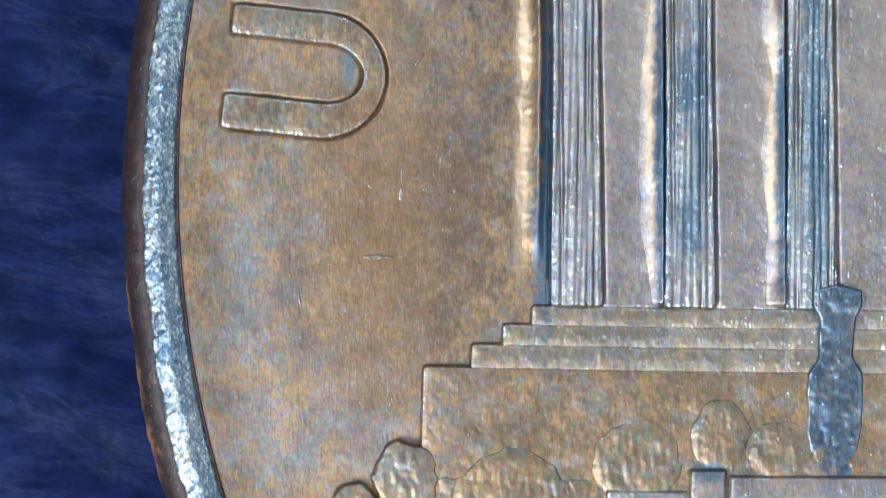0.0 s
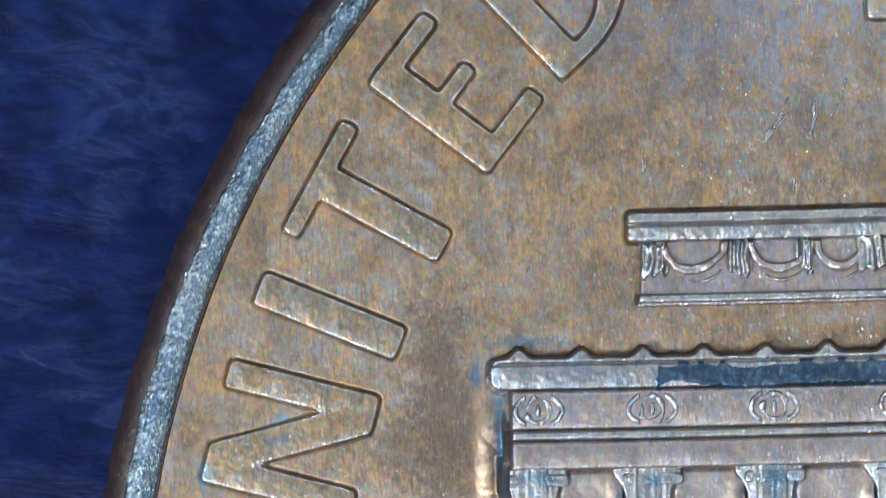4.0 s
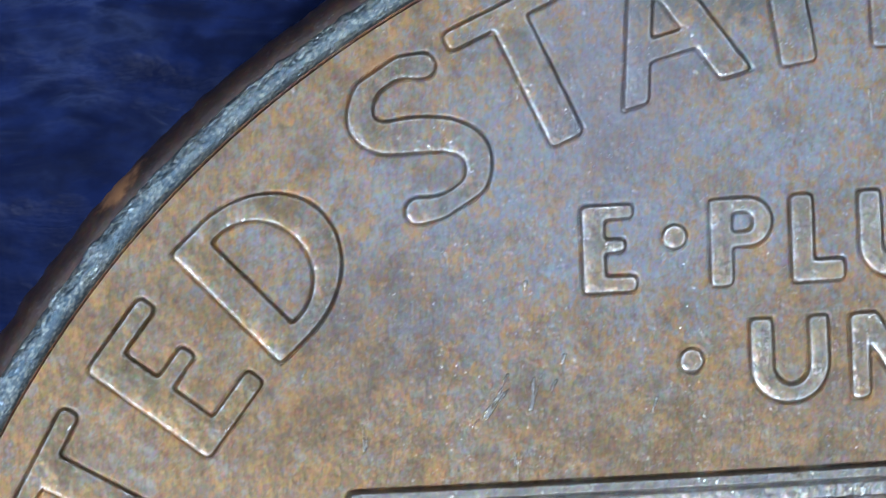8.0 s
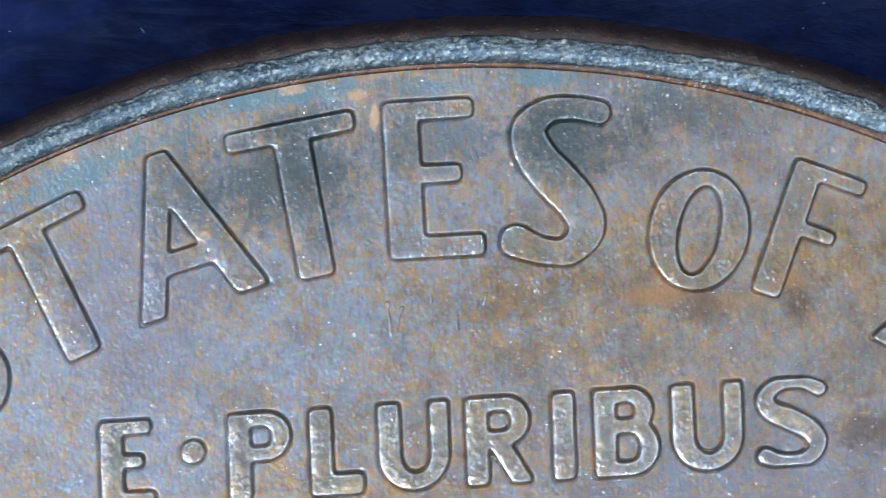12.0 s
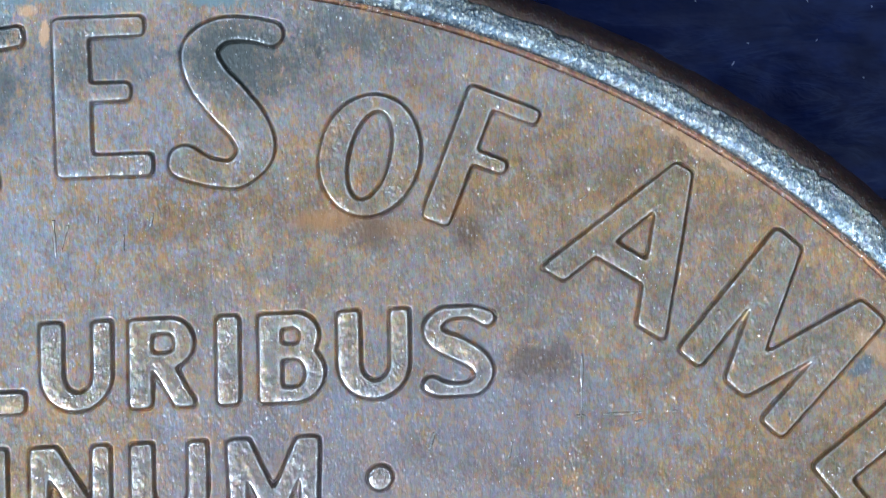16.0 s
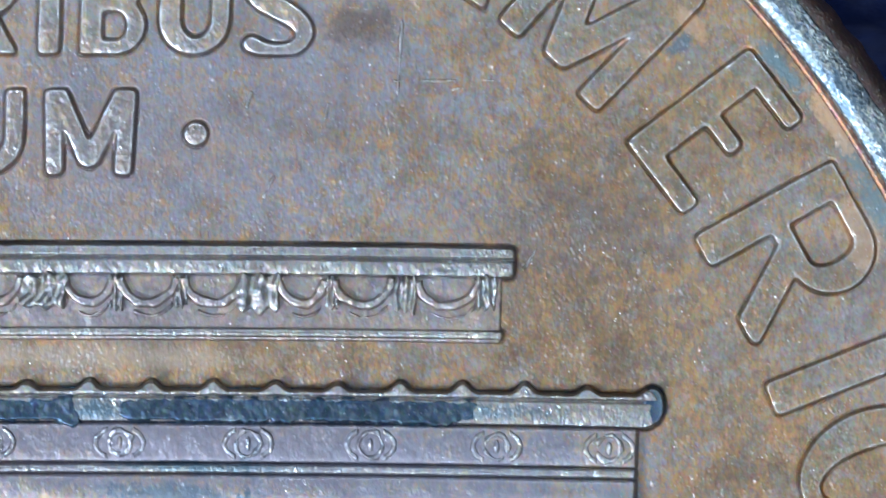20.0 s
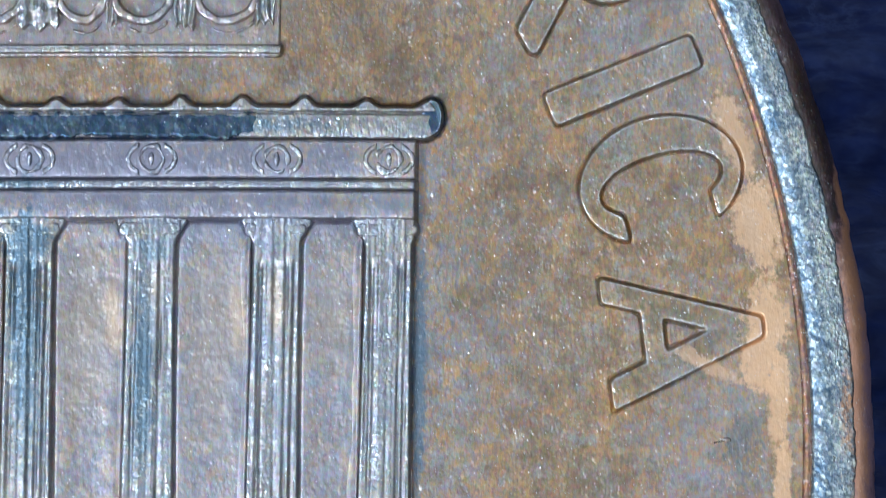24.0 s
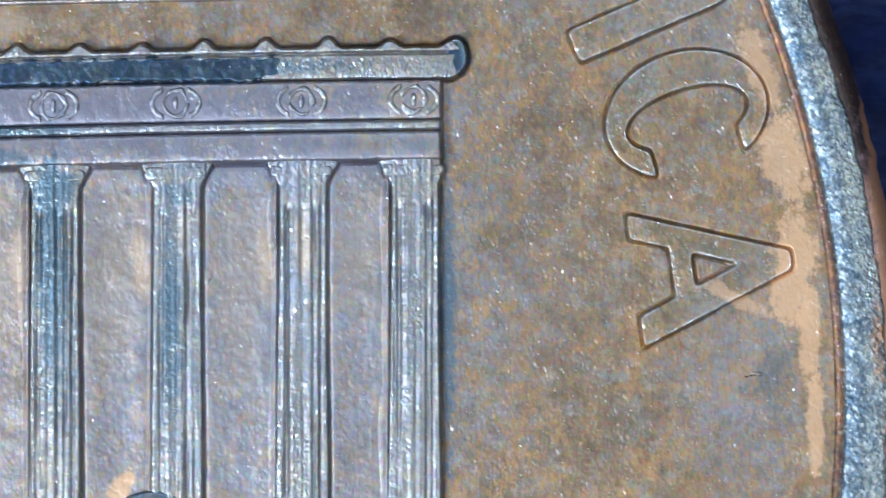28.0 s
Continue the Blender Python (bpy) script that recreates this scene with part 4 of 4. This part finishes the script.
def outline_band(name, side, wide, rise, mat, label, foot, low, clear):
    x0, x1 = (-6.6, -5.7) if side < 0 else (5.5, 6.35)

    def band(x, y):
        return np.maximum(np.maximum(silhouette(x, y) - wide - 0.1, 0.045 - silhouette(x, y)), np.maximum(np.maximum(foot - y, y - 2.43) + 0.03 * value_noise(x, y, 5, 243), (x + 6.0 if side < 0 else 5.7 - x)))

    def ramp(x, y):
        s = silhouette(x, y)
        return 0.42 * np.maximum(rise - np.maximum(s - clear, 0), 0) ** 2 / rise * smooth((s + 0.02) / (clear + 0.02)) * smooth((2.44 - y) / 0.25) * smooth((y - foot) / 0.7) * (1 + 0.2 * value_noise(x, y, 2.5, 244))
    relief(name, band, (x0, -1.0, x1, 3.1), mat, building, label, height=low, wall=0.10, dome=0.0, step=0.011, rough=0.004, sag=True, top=ramp, worn=0.0)


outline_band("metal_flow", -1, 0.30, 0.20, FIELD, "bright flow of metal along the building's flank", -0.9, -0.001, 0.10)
slab("frieze", X0 - 0.03, 2.22, X1 + 0.03, 2.57, 0.072, PANEL, building, "frieze with small wreaths", step=0.016)
slab("architrave_moulding", X0 - 0.03, 2.13, X1 + 0.03, 2.24, 0.100, RELIEF, building, "", wall=0.05)
slab("architrave", X0 - 0.03, 1.885, X1 + 0.03, 2.15, 0.092, PANEL, building, "flat beam over the columns", step=0.018)

def wreath(cx):
    def f(x, y):
        d = np.abs(oval(x, y, cx, 2.395, 0.095, 0.105)) - 0.030 + 0.02 * value_noise(x, y, 16, 230)
        for side in (-1, 1):
            d = np.minimum(d, np.maximum(np.abs(oval(x, y, cx, 2.395, 0.195, 0.13)) - 0.034, 0.09 - side * (x - cx)))
        return np.minimum(d, oval(x, y, cx, 2.395, 0.035, 0.07))
    relief("wreath", f, (cx - 0.24, 2.25, cx + 0.24, 2.54), RELIEF, building, "", height=0.098, wall=0.030, step=0.008, dome=0.018, rough=0.012, worn=0.4, sag=True)


def column(cx, i):
    pick = random.Random(i)
    grooves = [(-0.66 + 0.08 * pick.random(), 0.030), (-0.05 + 0.2 * pick.random(), 0.010), (0.40 + 0.1 * pick.random(), 0.022), (0.74, 0.018)]
    lean = 0.03 if cx < 0 else -0.005

    def flutes(x, y):
        c = cx + lean * (0.4 - y)
        u = (x - c) / 0.21
        h = 0.020 * (1 - u * u) + 0.010 * value_noise(x * 40, y * 1.0, 1.0, 300 + i) + 0.0015 * value_noise(x * 30, y * 60, 1.0, 340 + i)
        for at, deep in grooves:
            h = h - deep * (1 + 0.7 * value_noise(y * 2, x * 0 + at, 1.0, 320 + i)) * np.exp(-((u - at) / 0.075) ** 2) * smooth((1.58 - y) / 0.1)
        return h

    relief("column", lambda x, y: shaft(x, y, cx, lean), (cx - 0.38, -1.09, cx + 0.38, 1.93), RELIEF, building, "fluted column", height=0.070, wall=0.028, dome=0.0, step=0.009, rough=0.003, crisp=0.7, sag=True, top=flutes, seed=120 + i, soften=0.02)

    def cap(x, y):
        neck = np.maximum(shaft(x, y, cx, lean) + 0.02, np.maximum(1.665 - y, y - 1.715))
        return np.minimum(box(x, y, cx - 0.265, 1.755, cx + 0.265, 1.875, 0.03), neck) + 0.010 * value_noise(x, y, 7, 360 + i)

    relief("capital", cap, (cx - 0.32, 1.62, cx + 0.32, 1.90), RELIEF, building, "square column capital over a narrow neck", height=0.082, wall=0.034, dome=0.006, step=0.009, rough=0.008, sag=True, seed=140 + i, soften=0.02, worn=0.4)


for i, cx in enumerate(COLUMNS):
    wreath(cx)
    column(cx, i)

# steps
for k, (left, y0, y1, height) in enumerate(((-6.13, -1.24, -1.075, 0.020), (-6.37, -1.41, -1.235, 0.030), (-6.63, -1.61, -1.405, 0.040), (-7.03, -2.9, -1.60, 0.052))):
    slab("step" if k < 3 else "base_wall", left, y0 - (0.04 if k < 3 else 0), 2 * CX - left, y1, height, MOTTO_METAL if k < 3 else FIELD, building, "stone step" if k < 3 else "broad base wall behind bushes", wall=0.022, step=0.009, soften=0.012, crisp=0.7, rough=0.003)
slab("base_moulding", -7.0, -1.72, 2 * CX + 7.0, -1.68, 0.060, RELIEF, building, "", wall=0.05, step=0.02)
slab("terrace", -4.45, -3.1, 4.25, -2.46, 0.105, PANEL, building, "low terrace wall", wall=0.06, step=0.02)
slab("terrace_post", -4.78, -3.1, -4.44, -2.42, 0.125, PANEL, building, "post at the end of the terrace", wall=0.05, step=0.016)
slab("terrace_end", -5.48, -3.1, -4.76, -2.60, 0.095, RELIEF, building, "", wall=0.05, step=0.016)


def pedestal(cx, topy):
    def f(x, y):
        v = topy - y
        half = 0.215 - 0.06 * smooth((v - 0.16) / 0.16) + 0.085 * smooth((v - 0.58) / 0.2) - 0.06 * smooth((v - 1.2) / 0.4)
        peak = 0.05 * np.abs((x - cx) / 0.2) ** 1.5
        return np.maximum(np.abs(x - cx) - half, np.maximum(-v + peak, v - 1.75)) * 0.9 + 0.012 * value_noise(x, y, 5, 260)
    relief("tripod", f, (cx - 0.32, topy - 1.75, cx + 0.32, topy + 0.02), URN, building, "raised urn with blue toning beside the steps", height=0.088, wall=0.032, dome=0.008, step=0.009, rough=0.006, sag=True, soften=0.012, worn=0.3, top=lambda x, y: -0.02 * smooth((topy - 0.9 - y) / 0.8) + 0.006 * value_noise(x, y, 13, 261))


pedestal(-3.56, -0.86)
pedestal(3.40, -0.80)

BUSHES = [(-7.13, -2.60, 0.285, 0.38), (-7.55, -2.98, 0.30, 0.37), (-6.24, -2.72, 0.50, 0.43), (-5.21, -2.37, 0.40, 0.345), (-4.52, -2.15, 0.255, 0.335), (-4.02, -2.27, 0.26, 0.27)]


def shrubs(x, y):
    d = box(x, y, -7.6, -3.3, -6.6, -2.75, 0.1)
    for x0, x1, crest in ((-6.9, -5.5, -2.50), (-5.6, -3.7, -2.33), (-4.25, -3.6, -2.06)):
        d = np.minimum(d, box(x, y, x0, -3.3, x1, crest, 0.1))
    for cx, cy, rx, ry in BUSHES:
        d = np.minimum(d, oval(x, y, cx, cy, rx, ry))
    return d + 0.045 * value_noise(x, y, 5, 160) + 0.020 * value_noise(x, y, 14, 161)


def leaves(x, y):
    """Rough tufts: each bush swells, and upright blades are cut into it."""
    h = 0.004 * value_noise(x * 26 + 4 * y, y * 7, 1.0, 170) + 0.005 * value_noise(x, y, 8, 171)
    for k, (cx, cy, rx, ry) in enumerate(BUSHES):
        d = oval(x, y, cx, cy, rx, ry)
        h = h + 0.014 * smooth(-d / 0.10) - 0.012 * np.exp(-(d / 0.014) ** 2) * smooth(0.5 + value_noise(x, y, 4, 175 + k))
    return h


relief("shrubbery", shrubs, (-7.95, -3.3, -3.7, -1.75), LETTER, building, "rough raised bushes along the foot of the wall", height=0.074, wall=0.024, dome=0.010, step=0.009, rough=0.005, sag=True, top=leaves, worn=0.4, seed=180)


# ---- the field, cut along the outlines of the strike ----
def cut(X, Y):
    """How deep the cuts are at these places of the field."""
    deep = np.zeros(X.shape)
    for place, sag, xs, ys, d, moat in MOATS:
        if place is not None:
            a, r0 = radians(place[0]), place[1]
            x, y = X * math.sin(a) - Y * math.cos(a), X * math.cos(a) + Y * math.sin(a) - r0
        else:
            x, y = X, Y - (lift(X) if sag else 0.0)
        near = (x > xs[1]) & (x < xs[-2]) & (y > ys[1]) & (y < ys[-2])
        if not near.any():
            continue
        u, v = (x[near] - xs[0]) / (xs[1] - xs[0]), (y[near] - ys[0]) / (ys[1] - ys[0])
        i, k = u.astype(int), v.astype(int)
        f, g = u - i, v - k
        e = -((d[k, i] * (1 - f) + d[k, i + 1] * f) * (1 - g) + (d[k + 1, i] * (1 - f) + d[k + 1, i + 1] * f) * g)
        deep[near] = np.maximum(deep[near], (moat + 0.002) * (1 - np.clip((e - 0.006) / 0.017, 0, 1)))
    return deep * (1.0 + 0.55 * value_noise(X, Y, 3, 601) + 0.3 * value_noise(X, Y, 11, 602))


def field_part(name, U, V, polar, label):
    X, Y = (U * np.cos(V), U * np.sin(V)) if polar else (U, V)
    verts = np.stack([X, Y, FIELD_Z + 0.0012 + swell(X, Y) - cut(X, Y)], -1).reshape(-1, 3)
    quads = grid_quads(*U.shape)
    if polar:
        quads = quads[:, ::-1]
    else:
        quads = quads[(np.hypot(X, Y).ravel()[quads] < 7.161).all(1)]
    link_part(name, mesh_from(name, verts, quads), FIELD, coin, label)


def build_field():
    arc = (7.16, 9.11, radians(0.5), radians(183.0))
    A, R = np.meshgrid(np.linspace(arc[2], arc[3], 2150), np.arange(arc[0], arc[1], 0.0105))
    field_part("lettered_border", R, A, True, "mottled field round the lettering")
    pieces = (("motto_ground", (-3.36, 4.345, 3.36, 6.72), "mottled field round the small lettering"), ("attic_ground", (-6.62, 2.45, 6.45, 4.345), "mottled field round the attic"),
              ("flank_ground", (-6.62, -1.10, -5.60, 2.45), "mottled field beside the outer column"), ("flank_ground", (5.40, -1.10, 6.45, 2.45), "mottled field beside the outer column"))
    for name, (x0, y0, x1, y1), label in pieces:
        X, Y = np.meshgrid(np.linspace(x0, x1, round((x1 - x0) / 0.0115)), np.linspace(y0, y1, round((y1 - y0) / 0.0115)))
        field_part(name, X, Y, False, label)
    # the rest of the field; it passes below the finer parts
    A, R = np.meshgrid(np.linspace(0, 2 * math.pi, 1440, endpoint=False), np.linspace(0.0005, 9.12, 380))
    X, Y = R * np.cos(A), R * np.sin(A)
    under = smooth((np.minimum(R - arc[0], arc[1] - R) - 0.11) / 0.05) * smooth(np.minimum(A - arc[2], arc[3] - A) / 0.02 - 0.5)
    for name, (x0, y0, x1, y1), label in pieces:
        under = np.maximum(under, smooth((-box(X, Y, x0, y0, x1, y1, 0.0) - 0.12) / 0.06) * (R < 7.02))
    verts = np.stack([X, Y, FIELD_Z + swell(X, Y) - 0.09 * under], -1).reshape(-1, 3)
    link_part("field", mesh_from("field", verts, grid_quads(380, 1440, wrap=True)[:, ::-1]), FIELD, coin, "mottled brown and grey field of the coin")


build_field()


def motions():
    """Nothing moves but the camera."""


motions()
